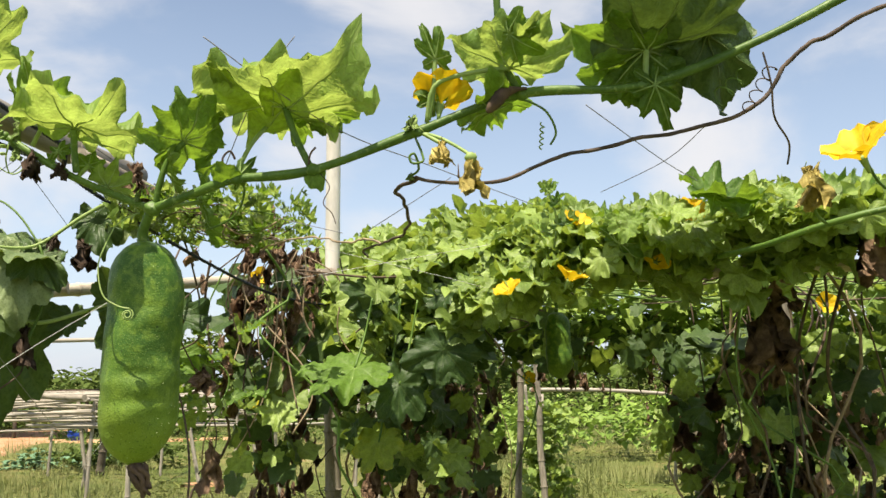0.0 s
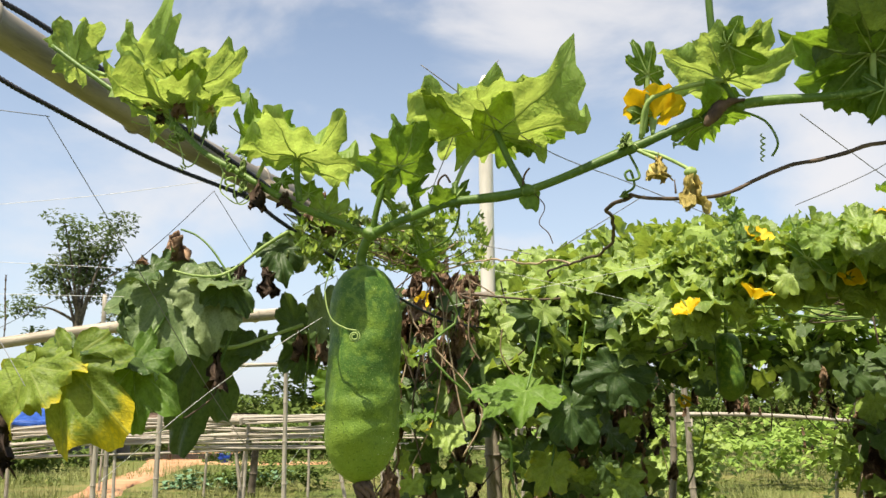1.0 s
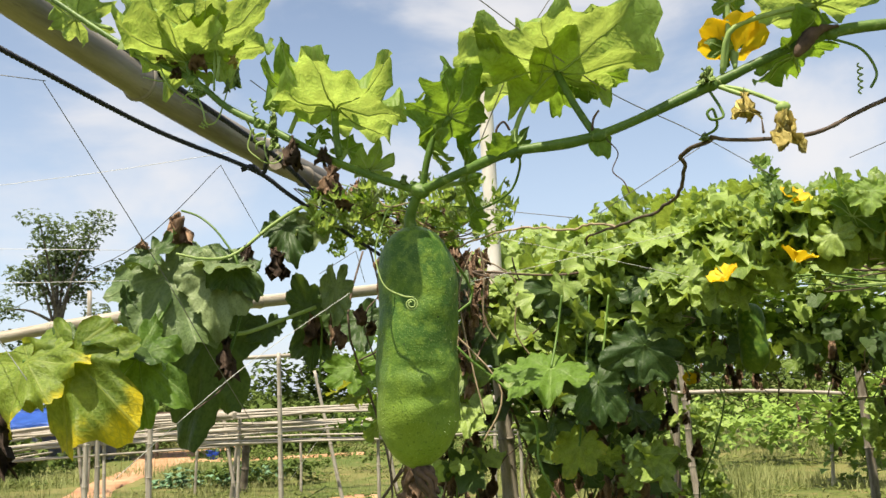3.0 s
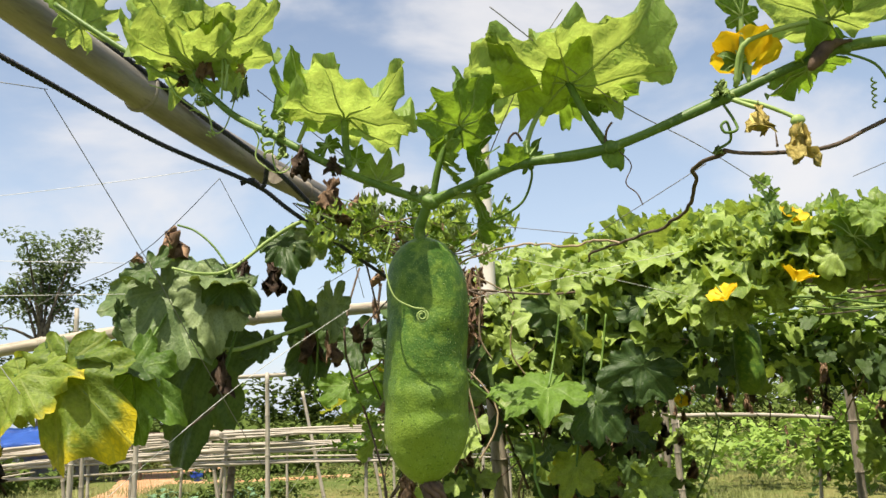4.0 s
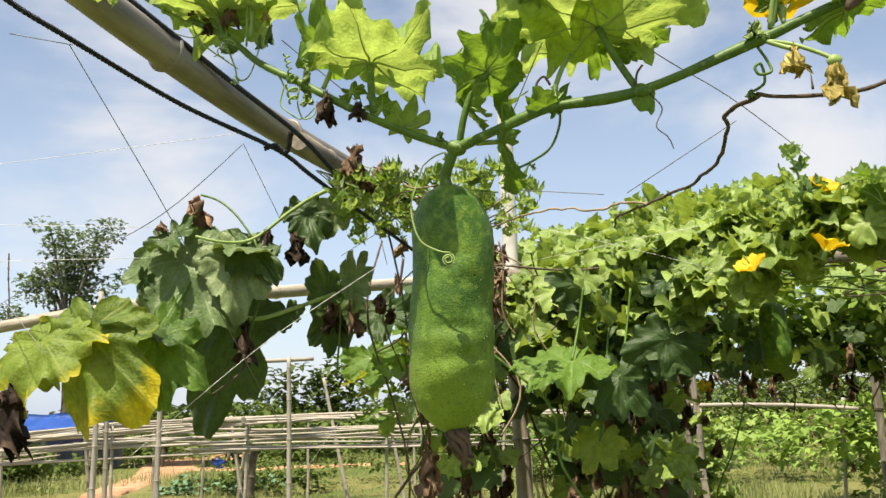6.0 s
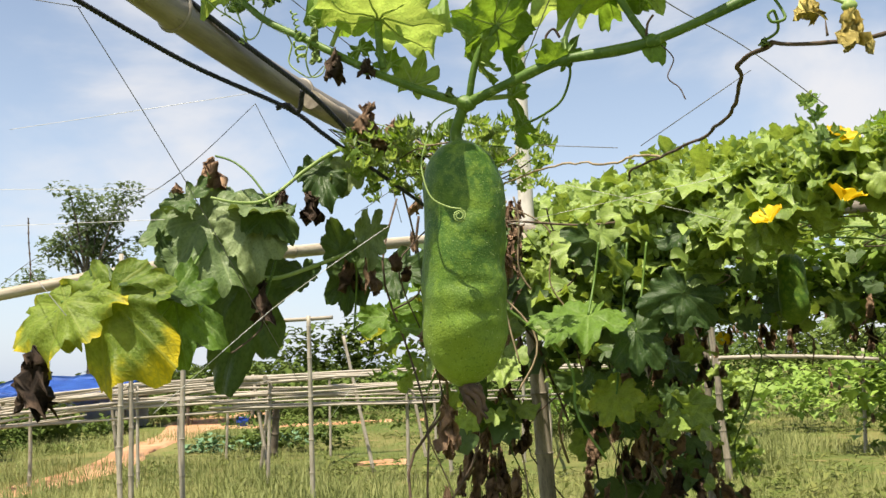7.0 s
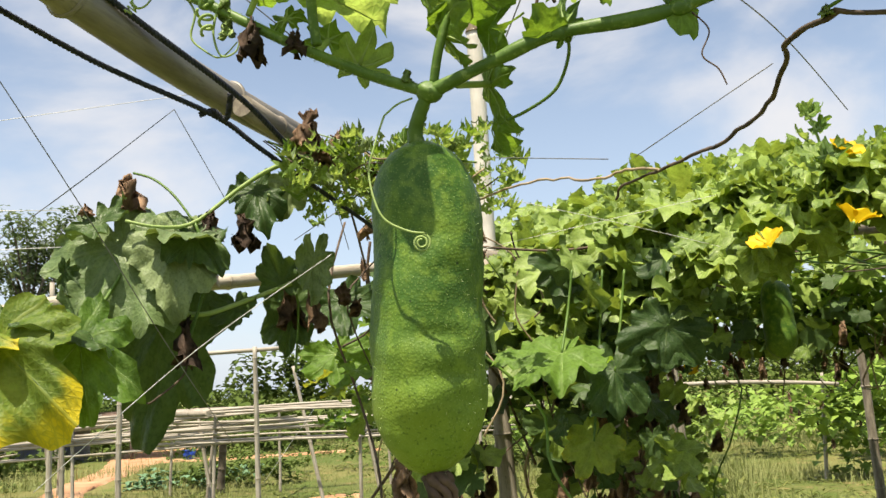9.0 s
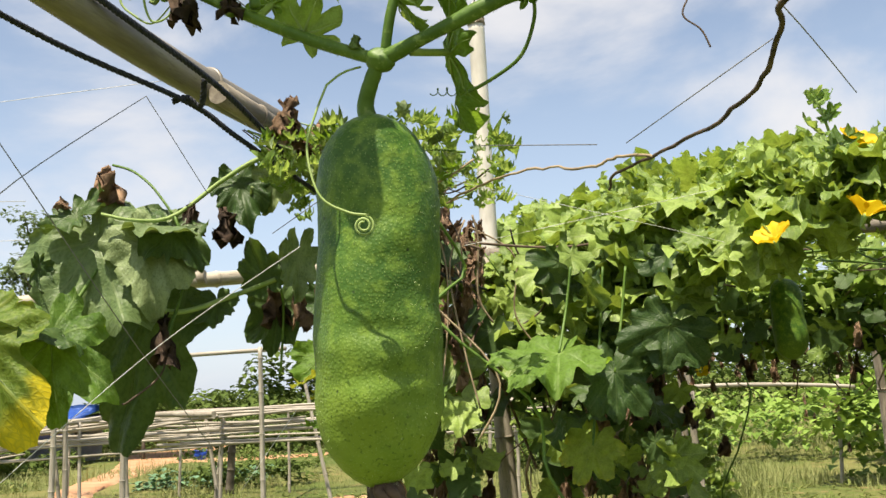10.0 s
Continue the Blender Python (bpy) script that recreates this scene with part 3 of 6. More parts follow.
def bamboo(name, a, b, r0, r1, mat, label, category="bamboo pole", group="", gap=0.32, bow=0.0, seed=0, parent=None, sides=14, collar=0.10, at_joints=None):
    """A bamboo cane from a to b: a tapered culm with swollen joints, each joint a ring of its own."""
    a, b = Vector(a), Vector(b)
    d = b - a
    size = d.length
    rng = random.Random(seed)
    z = d.normalized()
    x = z.cross(Vector((0, 0, 1)))
    x = x.normalized() if x.length > 0.01 else Vector((1, 0, 0))
    y = z.cross(x)
    m = Matrix((x, y, z)).transposed().to_4x4()
    m.translation = a
    joints = []
    s = gap * rng.uniform(0.2, 0.8)
    while s < size - 0.03:
        joints.append(s)
        s += gap * rng.uniform(0.8, 1.2)
    joints = at_joints or joints
    stops = sorted(set([0.0, size] + [min(max(j + o, 0), size) for j in joints for o in (-0.03, -0.008, 0.008, 0.03)] + [size * i / 20 for i in range(21)]))
    kink = [rng.gauss(0, 1) for i in range(8)]

    def centre(s):
        u = s / size
        wob = 0.004 * size * (kink[0] * math.sin(u * 5 + kink[1]) + 0.5 * kink[2] * math.sin(u * 13 + kink[3]))
        return Vector((wob, bow * math.sin(u * math.pi) + 0.5 * wob, s))

    def radius(s):
        r = r0 + (r1 - r0) * s / size
        near = min([abs(s - j) for j in joints] or [1])
        return r * (1 + collar * max(0, 1 - near / 0.03))

    bm = bmesh.new()
    line = [centre(s) for s in stops]
    rr = [radius(s) for s in stops]
    rings = []
    for p, r in zip(line, rr):
        rings.append([bm.verts.new(p + Vector((math.cos(k * 2 * math.pi / sides) * r, math.sin(k * 2 * math.pi / sides) * r, 0))) for k in range(sides)])
    for p, q in zip(rings, rings[1:]):
        for k in range(sides):
            bm.faces.new((p[k], p[(k + 1) % sides], q[(k + 1) % sides], q[k]))
    bm.faces.new(rings[0][::-1])
    bm.faces.new(rings[-1])
    me = bpy.data.meshes.new("culm")
    for f in bm.faces:
        f.smooth = len(f.verts) == 4
    bm.to_mesh(me)
    bm.free()
    me.materials.append(mat)
    root = new(name, me)
    if parent:
        root.parent = parent
    root.matrix_world = m
    if not parent:
        tagged(root, label, category, group)
    if r0 > 0.012 and sides > 8:
        for j in joints:
            bm = bmesh.new()
            c = centre(j)
            r = radius(j) * 1.02
            sweep(bm, [c + Vector((0, 0, o)) for o in (-0.006, -0.003, 0.0, 0.003, 0.006)], lambda u: r * (1 + 0.05 * math.sin(u * math.pi)), sides)
            rme = bpy.data.meshes.new("joint_ring")
            for f in bm.faces:
                f.smooth = True
            bm.to_mesh(rme)
            bm.free()
            rme.materials.append(mat)
            ring = new("joint_ring", rme)
            ring.parent = root
    return root


# the arbour's frame
beam = bamboo("bamboo_beam", (-1.303, 1.605, 2.483), (-0.819, 3.105, 2.345), 0.044, 0.043, BAMBOO, "thick weathered grey bamboo beam of the trellis", "beam", seed=8, sides=20, bow=0.036, collar=0.16, at_joints=[0.07, 0.583, 1.19])
beam_far = bamboo("bamboo_beam", (-0.892, 2.664, 2.314), (-0.19, 5.02, 2.145), 0.030, 0.036, POST, "dark weathered bamboo beam resting on a post", "beam", gap=0.5, seed=3, sides=16)
cross = bamboo("bamboo_beam", (-0.45, 4.98, 2.215), (3.2, 4.55, 2.23), 0.036, 0.03, POST, "grey bamboo cross beam under the vines", "beam", gap=0.45, seed=5)
post = bamboo("bamboo_post", (-0.12, 4.90, -0.05), (-0.215, 4.90, 2.19), 0.046, 0.042, POST, "grey weathered bamboo trellis post with flaking bark", "post", "trellis posts", gap=0.38, seed=2)
for px, py, lean, h, s in ((0.87, 7.4, -0.10, 2.2, 12), (2.30, 4.6, 0.05, 2.2, 13), (3.3, 8.6, -0.05, 2.2, 14), (2.2, 11.0, -0.08, 2.0, 15), (5.0, 7.0, 0.0, 2.2, 16)):
    bamboo("bamboo_post", (px, py, -0.05), (px + lean, py, h), 0.042, 0.036, POST, "grey weathered bamboo trellis post among hanging vines", "post", "trellis posts", gap=0.4, seed=s)
rail_a = bamboo("bamboo_rail", (-2.85, 3.66, 1.795), (-1.25, 3.71, 2.000), 0.024, 0.028, RAIL, "pale bleached bamboo rail lashed end to end", "rail", gap=0.42, seed=6, bow=-0.02)
rail_b = bamboo("bamboo_rail", (-1.34, 3.65, 1.975), (-0.25, 4.85, 2.19), 0.027, 0.028, RAIL, "pale bleached bamboo rail lashed to a post", "rail", gap=0.42, seed=7)
rail_c = bamboo("bamboo_rail", (1.0, 2.95, 1.98), (2.6, 2.65, 2.02), 0.024, 0.02, RAIL, "pale bleached bamboo rail under the canopy", "rail", gap=0.4, seed=9)

pipe = thing("plastic_pipe", "tall white plastic pipe lashed upright to a bamboo post", "pipe", at=(-0.19, 4.985, 2.17))
part("tube", tube([(-0.192, 4.985, 2.17), (-0.196, 4.985, 2.8), (-0.200, 4.985, 3.455)], 0.043, 18, 20), PIPE, pipe)
part("pipe_collar", tube([(-0.200, 4.985, 3.445), (-0.200, 4.985, 3.475), (-0.200, 4.985, 3.515)], lambda u: 0.047 - 0.006 * u, 12, 7, wobble=0.22, seed=4), CAP, pipe, "dirt-caked brown collar")
part("pipe_tip", tube([(-0.200, 4.985, 3.505), (-0.200, 4.985, 3.545), (-0.201, 4.985, 3.585)], lambda u: 0.040 * (1 - u) ** 0.7 + 0.006, 12, 8, wobble=0.12, seed=6), PIPE, pipe, "pale pointed tip")

# low trellis of bleached canes in the field
rng = random.Random(31)
n_low = 0
for px, py, h, lean in ((-8.0, 12.6, 1.25, 0.05), (-7.0, 12.0, 1.5, 0.0), (-4.12, 8.5, 2.70, -0.03), (-4.05, 8.55, 1.60, -0.02), (-5.9, 12.4, 1.4, -0.15), (-5.35, 13.2, 1.4, 0.0), (-4.2, 13.5, 1.4, 0.18), (-3.6, 11.9, 1.45, -0.25),
                        (-2.42, 9.25, 2.05, 0.0), (-2.3, 12.6, 1.95, -0.42), (-1.75, 14.5, 1.6, -0.3), (-1.2, 12.2, 1.5, -0.1), (0.9, 14.0, 1.4, -0.1), (2.55, 13.6, 1.5, -0.12), (4.7, 13.4, 1.5, 0.1), (-10.2, 14, 1.4, 0.1), (-0.2, 13.2, 1.5, 0.05)):
    n_low += 1
    bamboo("field_post", (px, py, -0.05), (px + lean, py + rng.uniform(-0.1, 0.1), h), 0.028, 0.022, PALE_BAMBOO, "bleached thin cane post of a low field trellis", "post", "field trellis posts", gap=0.4, seed=40 + n_low, sides=9)


def cane_level(x):
    return 1.38 - 0.10 * max(0.0, -5.5 - x)


for i, x in enumerate((-12.0, -9.6, -7.2, -5.3, -3.5, -1.7, 0.1)):
    z = cane_level(x) - 0.026
    bamboo("field_cane", (x, 11.2, z), (x + 0.1, 15.6, z), 0.024, 0.022, PALE_BAMBOO, "bleached cross cane of a low field trellis", "cane", "field trellis canes", gap=0.5, seed=120 + i, sides=8)
    for y in (11.5, 15.3):
        bamboo("field_post", (x + rng.uniform(-0.05, 0.05), y, -0.05), (x + 0.02, y, z), 0.024, 0.020, PALE_BAMBOO, "bleached thin cane post of a low field trellis", "post", "field trellis posts", gap=0.4, seed=140 + i, sides=9)
for i in range(52):
    y = 11.4 + 4.0 * ((i * 5) % 17) / 16 + rng.uniform(-0.1, 0.1)
    x0 = (-12.6, -10.2, -7.9, -5.9, -4.1)[i % 5] + rng.uniform(-0.5, 0.5)
    x1 = x0 + rng.uniform(4.2, 5.6)
    bamboo("field_cane", (x0, y, cane_level(x0) + 0.016), (x1, min(15.5, max(11.3, y + rng.uniform(-0.5, 0.5))), cane_level(x1) + 0.016), 0.018, 0.011, PALE_BAMBOO, "bleached thin cane laid across a low field trellis", "cane", "field trellis canes", gap=0.5, seed=70 + i, sides=7, bow=rng.uniform(-0.05, 0.04))
for i in range(30):
    x0 = (-12.6, -10.4, -8.0, -6.0, -4.2)[i % 5] + rng.uniform(-0.4, 0.4)
    x1 = x0 + rng.uniform(4.2, 5.2)
    y = (11.45, 11.55, 15.25)[i % 3]
    drop = rng.uniform(0.05, 0.36)
    bamboo("field_cane", (x0, y, cane_level(x0) - drop), (x1, y + rng.uniform(-0.02, 0.02), cane_level(x1) - drop + rng.uniform(-0.10, 0.10)), 0.017, 0.011, PALE_BAMBOO, "bleached thin cane tied to low trellis posts", "cane", "field trellis canes", gap=0.5, seed=160 + i, sides=8, bow=rng.uniform(-0.02, 0.05))
bamboo("field_cane", (-4.3, 11.4, 1.40), (-3.0, 9.6, 1.42), 0.034, 0.03, POST, "dark weathered cane jutting from the low trellis", "cane", "field trellis canes", gap=0.5, seed=115, sides=8)
bamboo("field_post", (-3.80, 9.25, -0.05), (-3.80, 9.25, 2.00), 0.03, 0.026, PALE_BAMBOO, "bleached tall cane post of a field trellis", "post", "field trellis posts", gap=0.4, seed=117, sides=9)
bamboo("field_cane", (-4.03, 9.22, 1.99), (-2.17, 9.22, 2.025), 0.023, 0.020, PALE_BAMBOO, "bleached cane on tall trellis posts", "cane", "field trellis canes", gap=0.5, seed=118, sides=8)
rail_far = bamboo("field_rail", (2.3, 12.5, 1.44), (4.65, 12.5, 1.345), 0.030, 0.026, PALE_BAMBOO, "white bleached rail over low green vines", "rail", gap=0.5, seed=17, sides=9, bow=-0.03)

# sheds and sheets beyond the field
shed = thing("field_shed", "low grey shelter with a blue sheet roof", "shed", at=(-12.6, 23.5, 0))
bm = bmesh.new()
rows = [[bm.verts.new((-14.6 + i * 0.40, 22.4 + j * 0.8, 1.06 + 0.17 * j + 0.03 * math.sin(i * 2.1 + j))) for i in range(11)] for j in range(4)]
for a, b in zip(rows, rows[1:]):
    for k in range(10):
        bm.faces.new((a[k], a[k + 1], b[k + 1], b[k]))
bmesh.ops.solidify(bm, geom=bm.faces[:], thickness=0.03)
part("roof", bm, TARP, shed, "bright blue plastic sheet roof")
for i in range(4):
    part("post", tube([(-14.4 + i * 1.25, 22.6, -0.05), (-14.4 + i * 1.25, 22.6, 1.09)], 0.04, 8, 4), PALE_BAMBOO, shed)
bm = bmesh.new()
bmesh.ops.create_cube(bm, size=1.0, matrix=Matrix.Translation((-13.0, 24.7, 0.62)) @ Matrix.Diagonal((4.6, 0.06, 1.3, 1)))
part("wall", bm, GREY_SHEET, shed, "grey sheet wall")
hut = thing("open_hut", "low brown-roofed hut behind the cane trellis", "hut", at=(-7.9, 24.5, 0))
bm = bmesh.new()
rows = [[bm.verts.new((-11.2 + i * 0.8, 23.6 + j * 0.9, 1.02 + 0.15 * j + 0.02 * math.sin(i * 1.7))) for i in range(6)] for j in range(3)]
for a, b in zip(rows, rows[1:]):
    for k in range(5):
        bm.faces.new((a[k], a[k + 1], b[k + 1], b[k]))
bmesh.ops.solidify(bm, geom=bm.faces[:], thickness=0.05)
part("roof", bm, TIN, hut)
for x in (-11.0, -9.2, -7.4):
    part("post", tube([(x, 23.8, -0.05), (x, 23.8, 1.06)], 0.05, 8, 4), BARK, hut)
tub = thing("plastic_tub", "small blue plastic tub on bare soil", "tub", at=(-7.40, 22.9, 0))
bm = bmesh.new()
bmesh.ops.create_cone(bm, cap_ends=True, segments=18, radius1=0.13, radius2=0.17, depth=0.24, matrix=Matrix.Translation((-7.40, 22.9, ground_height(-7.4, 22.9) + 0.15)))
part("body", bm, BLUE_PLASTIC, tub)
part("rim", tube([(-7.40 + 0.17 * math.cos(a), 22.9 + 0.17 * math.sin(a), ground_height(-7.4, 22.9) + 0.27) for a in [i * 6.2832 / 16 for i in range(17)]], 0.014, 6, 33), BLUE_PLASTIC, tub)
heap = []
rng = random.Random(8)
for i in range(15):
    c = (-5.5 + rng.uniform(-0.9, 1.0), 17.2 + rng.uniform(-0.9, 1.0), 0.06 + rng.random() * 0.14)
    heap += clump(c, (0.4, 0.35, 0.10), 40, 0.14, rng)
tagged(scatter_mesh("netting_heap", heap, NETTING, None, spray), "crumpled bluish green netting and weeds on the grass", "netting", kind="stuff")
bamboo("field_post", (-4.55, 15.5, -0.05), (-4.45, 15.4, 0.95), 0.07, 0.06, BARK, "short dark stump post in the grass", "post", "field trellis posts", seed=60, sides=9)

# vines on the low trellis to the east
rng = random.Random(44)
low_vines = []
for i in range(60):
    x = rng.uniform(1.0, 12)
    y = rng.uniform(15.5, 21) + max(0, x - 8) * 0.5
    low_vines += clump((x, y, rng.uniform(0.35, 1.0)), (0.8, 0.6, 0.36), 75, 0.17, rng)
for i in range(16):
    low_vines += clump((rng.uniform(4.6, 7.2), rng.uniform(12.6, 14.0), rng.uniform(0.4, 1.5)), (0.5, 0.4, 0.4), 75, 0.17, rng)
for i in range(90):
    low_vines += clump((rng.uniform(0.9, 9), rng.uniform(6.9, 7.9), rng.uniform(1.72, 2.2)), (0.6, 0.35, 0.18), 70, 0.12, rng)
tagged(scatter_mesh("low_vines", low_vines, HEDGE, None, spray), "bright green gourd vines over a low field trellis", "vines", kind="stuff")

wire = thing("wire", "thin twisted dark wire standing up from a bamboo rail", "wire", at=(-2.350, 3.675, 1.86))
part("strand", tube([(-2.350, 3.675, 1.855), (-2.347, 3.675, 1.965), (-2.358, 3.675, 2.085), (-2.362, 3.675, 2.185)], lambda u: 0.0028 + 0.0020 * (int(u * 40) % 5 == 0), 6, 80), DEAD_STEM, wire)



# ---- the gourd ----
gourd = thing("wax_gourd", "long green wax gourd with fine white hairs hanging from the vine", "gourd", at=(-0.388, 1.580, 1.876))
profile = [(0.0, 0.006), (0.012, 0.026), (0.035, 0.042), (0.075, 0.055), (0.13, 0.0635), (0.2, 0.068), (0.3, 0.0702), (0.4, 0.0712), (0.5, 0.0722), (0.6, 0.0738),
           (0.7, 0.0745), (0.76, 0.0738), (0.82, 0.0705), (0.87, 0.0645), (0.915, 0.0555), (0.952, 0.0435), (0.98, 0.029), (1.0, 0.012)]


def gourd_skin(length, prof, steps, sides, shift, seed, folds=()):
    """A lathed gourd with a slightly crooked axis and shallow dents; top at the origin."""
    n = len(prof)
    us = np.linspace(0, 1, steps) ** 1.0
    us = 0.5 - 0.5 * np.cos(us * math.pi)
    rs = np.interp(us, [p[0] for p in prof], [p[1] for p in prof])
    verts, faces = [], []
    for u, r in zip(us, rs):
        cx = shift[0] * u + 0.004 * math.sin(u * 3.1)
        cy = shift[1] * u
        for k in range(sides):
            a = 2 * math.pi * k / sides
            d = 0.0020 * math.sin(u * 34 + 2.5 * noise.noise(Vector((math.cos(a), math.sin(a), seed)))) * max(0.0, noise.noise(Vector((math.cos(a) * 1.3 + 4, math.sin(a) * 1.3, u * 4))) + 0.25) * (u > 0.3) + 0.0075 * noise.noise(Vector((math.cos(a) * 1.4, math.sin(a) * 1.4, u * 5 + seed))) + 0.0011 * noise.noise(Vector((math.cos(a) * 5, math.sin(a) * 5, u * 22 + seed)))
            for fu, fa, wu, wa, depth in folds:
                turn = math.atan2(math.sin(a - fa), math.cos(a - fa))
                d += depth * math.exp(-((u - fu) / wu) ** 2 - (turn / wa) ** 2)
            q = r + d * min(1, r * 25)
            verts.append((cx + q * math.cos(a), cy + q * math.sin(a), -u * length))
    for i in range(steps - 1):
        for k in range(sides):
            faces.append((i * sides + k, (i + 1) * sides + k, (i + 1) * sides + (k + 1) % sides, i * sides + (k + 1) % sides))
    faces.append(tuple(range(sides)))
    faces.append(tuple(range((steps - 1) * sides, steps * sides))[::-1])
    return np.array(verts), faces


gv, gf = gourd_skin(0.420, profile, 90, 72, (-0.008, 0.012), 3.0, [(0.60, -1.35, 0.020, 0.55, -0.0045), (0.655, -1.5, 0.030, 0.8, 0.0022), (0.715, -1.2, 0.022, 0.5, -0.0042), (0.79, -1.75, 0.05, 0.55, 0.0045), (0.80, -0.8, 0.05, 0.35, -0.0040), (0.42, -1.2, 0.03, 0.4, -0.0025), (0.50, -1.8, 0.04, 0.5, 0.0018), (0.30, -1.3, 0.03, 0.5, -0.0018)])
skin = new("skin", mesh_of("skin", gv, gf, None, GOURD))
skin.parent = gourd
hairs_v, hairs_f = [], []
rng = random.Random(5)
for i in range(2000):
    k = rng.randrange(72 * 20, 72 * 85)
    p = Vector(gv[k]) + Vector((rng.gauss(0, 0.002), rng.gauss(0, 0.002), rng.gauss(0, 0.004)))
    d = Vector((p.x + 0.004, p.y - 0.006, rng.gauss(0, 0.03))).normalized()
    s = d.orthogonal().normalized() * 0.00014
    n = len(hairs_v)
    hairs_v += [tuple(p - s - d * 0.002), tuple(p + s - d * 0.002), tuple(p + d * rng.uniform(0.0015, 0.0036) + Vector((0, 0, -0.0008)))]
    hairs_f.append((n, n + 1, n + 2))
hairs = new("hairs", mesh_of("hairs", hairs_v, hairs_f, None, HAIR))
hairs.parent = gourd
tagged(hairs, "fine white hairs", kind="stuff")
part("stalk", tube([(-0.372, 1.550, 1.938), (-0.385, 1.560, 1.912), (-0.394, 1.572, 1.888), (-0.389, 1.580, 1.858)], lambda u: 0.0085 + 0.004 * u * u, 12, 16, wobble=0.12), STEM, gourd, "thick green stalk")
bm = bmesh.new()
for k in range(6):
    a = k * 1.05
    sweep(bm, spline([(-0.390, 1.586, 1.462), (-0.386 + 0.013 * math.cos(a), 1.584 + 0.013 * math.sin(a), 1.450), (-0.380 + 0.014 * math.cos(a + 1), 1.582 + 0.012 * math.sin(a + 1), 1.432), (-0.370 + 0.010 * math.cos(a * 2), 1.580, 1.414 - 0.004 * k)], 14), lambda u: 0.0085 * (1 - 0.6 * u), 7, 0.45, k)
part("blossom_remnant", bm, DRY_DARK, gourd, "shrivelled brown blossom end")

# ---- the vine over the gourd ----
vine = thing("gourd_vine", "green climbing gourd vine with broad sunlit lobed leaves", "vine", at=(-0.37, 1.55, 1.93))
main = [(0.994, 1.360, 2.360), (0.775, 1.400, 2.246), (0.549, 1.420, 2.157), (0.322, 1.450, 2.144), (0.124, 1.470, 2.071), (-0.066, 1.480, 1.998), (-0.212, 1.500, 1.982), (-0.290, 1.520, 1.959), (-0.372, 1.550, 1.933)]
part("stem", tube(main, lambda u: 0.0085 + 0.0010 * math.sin(u * 40), 12, 90, wobble=0.05), STEM, vine)
left = [(-0.372, 1.550, 1.933), (-0.452, 1.550, 1.963), (-0.540, 1.540, 2.002), (-0.647, 1.560, 2.068), (-0.726, 1.580, 2.117), (-0.797, 1.600, 2.180), (-0.947, 1.640, 2.273), (-1.109, 1.660, 2.393)]
part("stem", tube(left, lambda u: 0.0074 - 0.002 * u, 12, 70, wobble=0.06), STEM, vine)

fuzz_v, fuzz_f = [], []
rng = random.Random(17)
for line in (spline(main, 200), spline(left, 150)):
    for i in range(1500):
        k = rng.randrange(len(line) - 1)
        along = (line[k + 1] - line[k]).normalized()
        out = Vector((rng.gauss(0, 1), rng.gauss(0, 1), rng.gauss(0, 1)))
        out = (out - along * out.dot(along)).normalized()
        p = line[k].lerp(line[k + 1], rng.random()) + out * 0.0070
        s = along * 0.00016
        n = len(fuzz_v)
        fuzz_v += [tuple(p - s), tuple(p + s), tuple(p + out * rng.uniform(0.0025, 0.0050) + along * rng.gauss(0, 0.001))]
        fuzz_f.append((n, n + 1, n + 2))
fuzz = link("hairs", mesh_of("hairs", fuzz_v, fuzz_f, None, HAIR), None, vine)
tagged(fuzz, "fine white hairs", kind="stuff")


def swelling(at, r, parent, mat=STEM, seed=0):
    """The thickened joint of a stem."""
    bm = bmesh.new()
    bmesh.ops.create_icosphere(bm, subdivisions=3, radius=r)
    for v in bm.verts:
        v.co *= 1 + 0.22 * noise.noise(v.co * 90 + Vector((seed, 0, 0)))
        v.co.x *= 1.25
    bmesh.ops.translate(bm, verts=bm.verts, vec=at)
    return part("stem_joint", bm, mat, parent)


for i, (at, r) in enumerate((((-0.372, 1.550, 1.934), 0.014), ((-0.066, 1.480, 1.998), 0.0125), ((-0.212, 1.500, 1.982), 0.010), ((0.124, 1.470, 2.071), 0.011), ((0.322, 1.450, 2.144), 0.012), ((0.549, 1.420, 2.157), 0.011), ((-0.54, 1.54, 2.002), 0.010), ((-0.797, 1.600, 2.180), 0.010), ((-0.66, 1.56, 2.075), 0.009))):
    swelling(at, r, vine, seed=i)
big_leaf(vine, (-0.516, 1.520, 2.078), (-0.392, 1.400, 2.098), (0.0, 0.25, 1), stalk=[(-0.512, 1.535, 1.999), (-0.516, 1.530, 2.037)], wide=1.1, mat=YOUNG, seed=1, cup=0.10, ruffle=0.15, sinus=0.20, stalk_mat=STEM, stalk_r=0.0065)
big_leaf(vine, (-0.582, 1.560, 2.111), (-0.621, 1.450, 2.187), (0.3, 0.35, 1), stalk=[(-0.605, 1.560, 2.055), (-0.595, 1.560, 2.079)], wide=0.8, mat=GREEN, seed=2, cup=0.3)
big_leaf(vine, (-0.314, 1.530, 2.060), (-0.209, 1.580, 2.127), (-0.1, 0.6, 0.8), stalk=[(-0.367, 1.550, 1.942), (-0.358, 1.540, 1.985), (-0.342, 1.535, 2.029)], wide=0.9, mat=GREEN, seed=3, cup=0.20, ruffle=0.16, sinus=0.2, stalk_mat=STEM, stalk_r=0.006)
big_leaf(vine, (-0.353, 1.550, 2.016), (-0.406, 1.580, 2.112), (0.5, 0.3, 0.8), wide=0.5, mat=YOUNG, seed=4, cup=0.35, sinus=0.25)
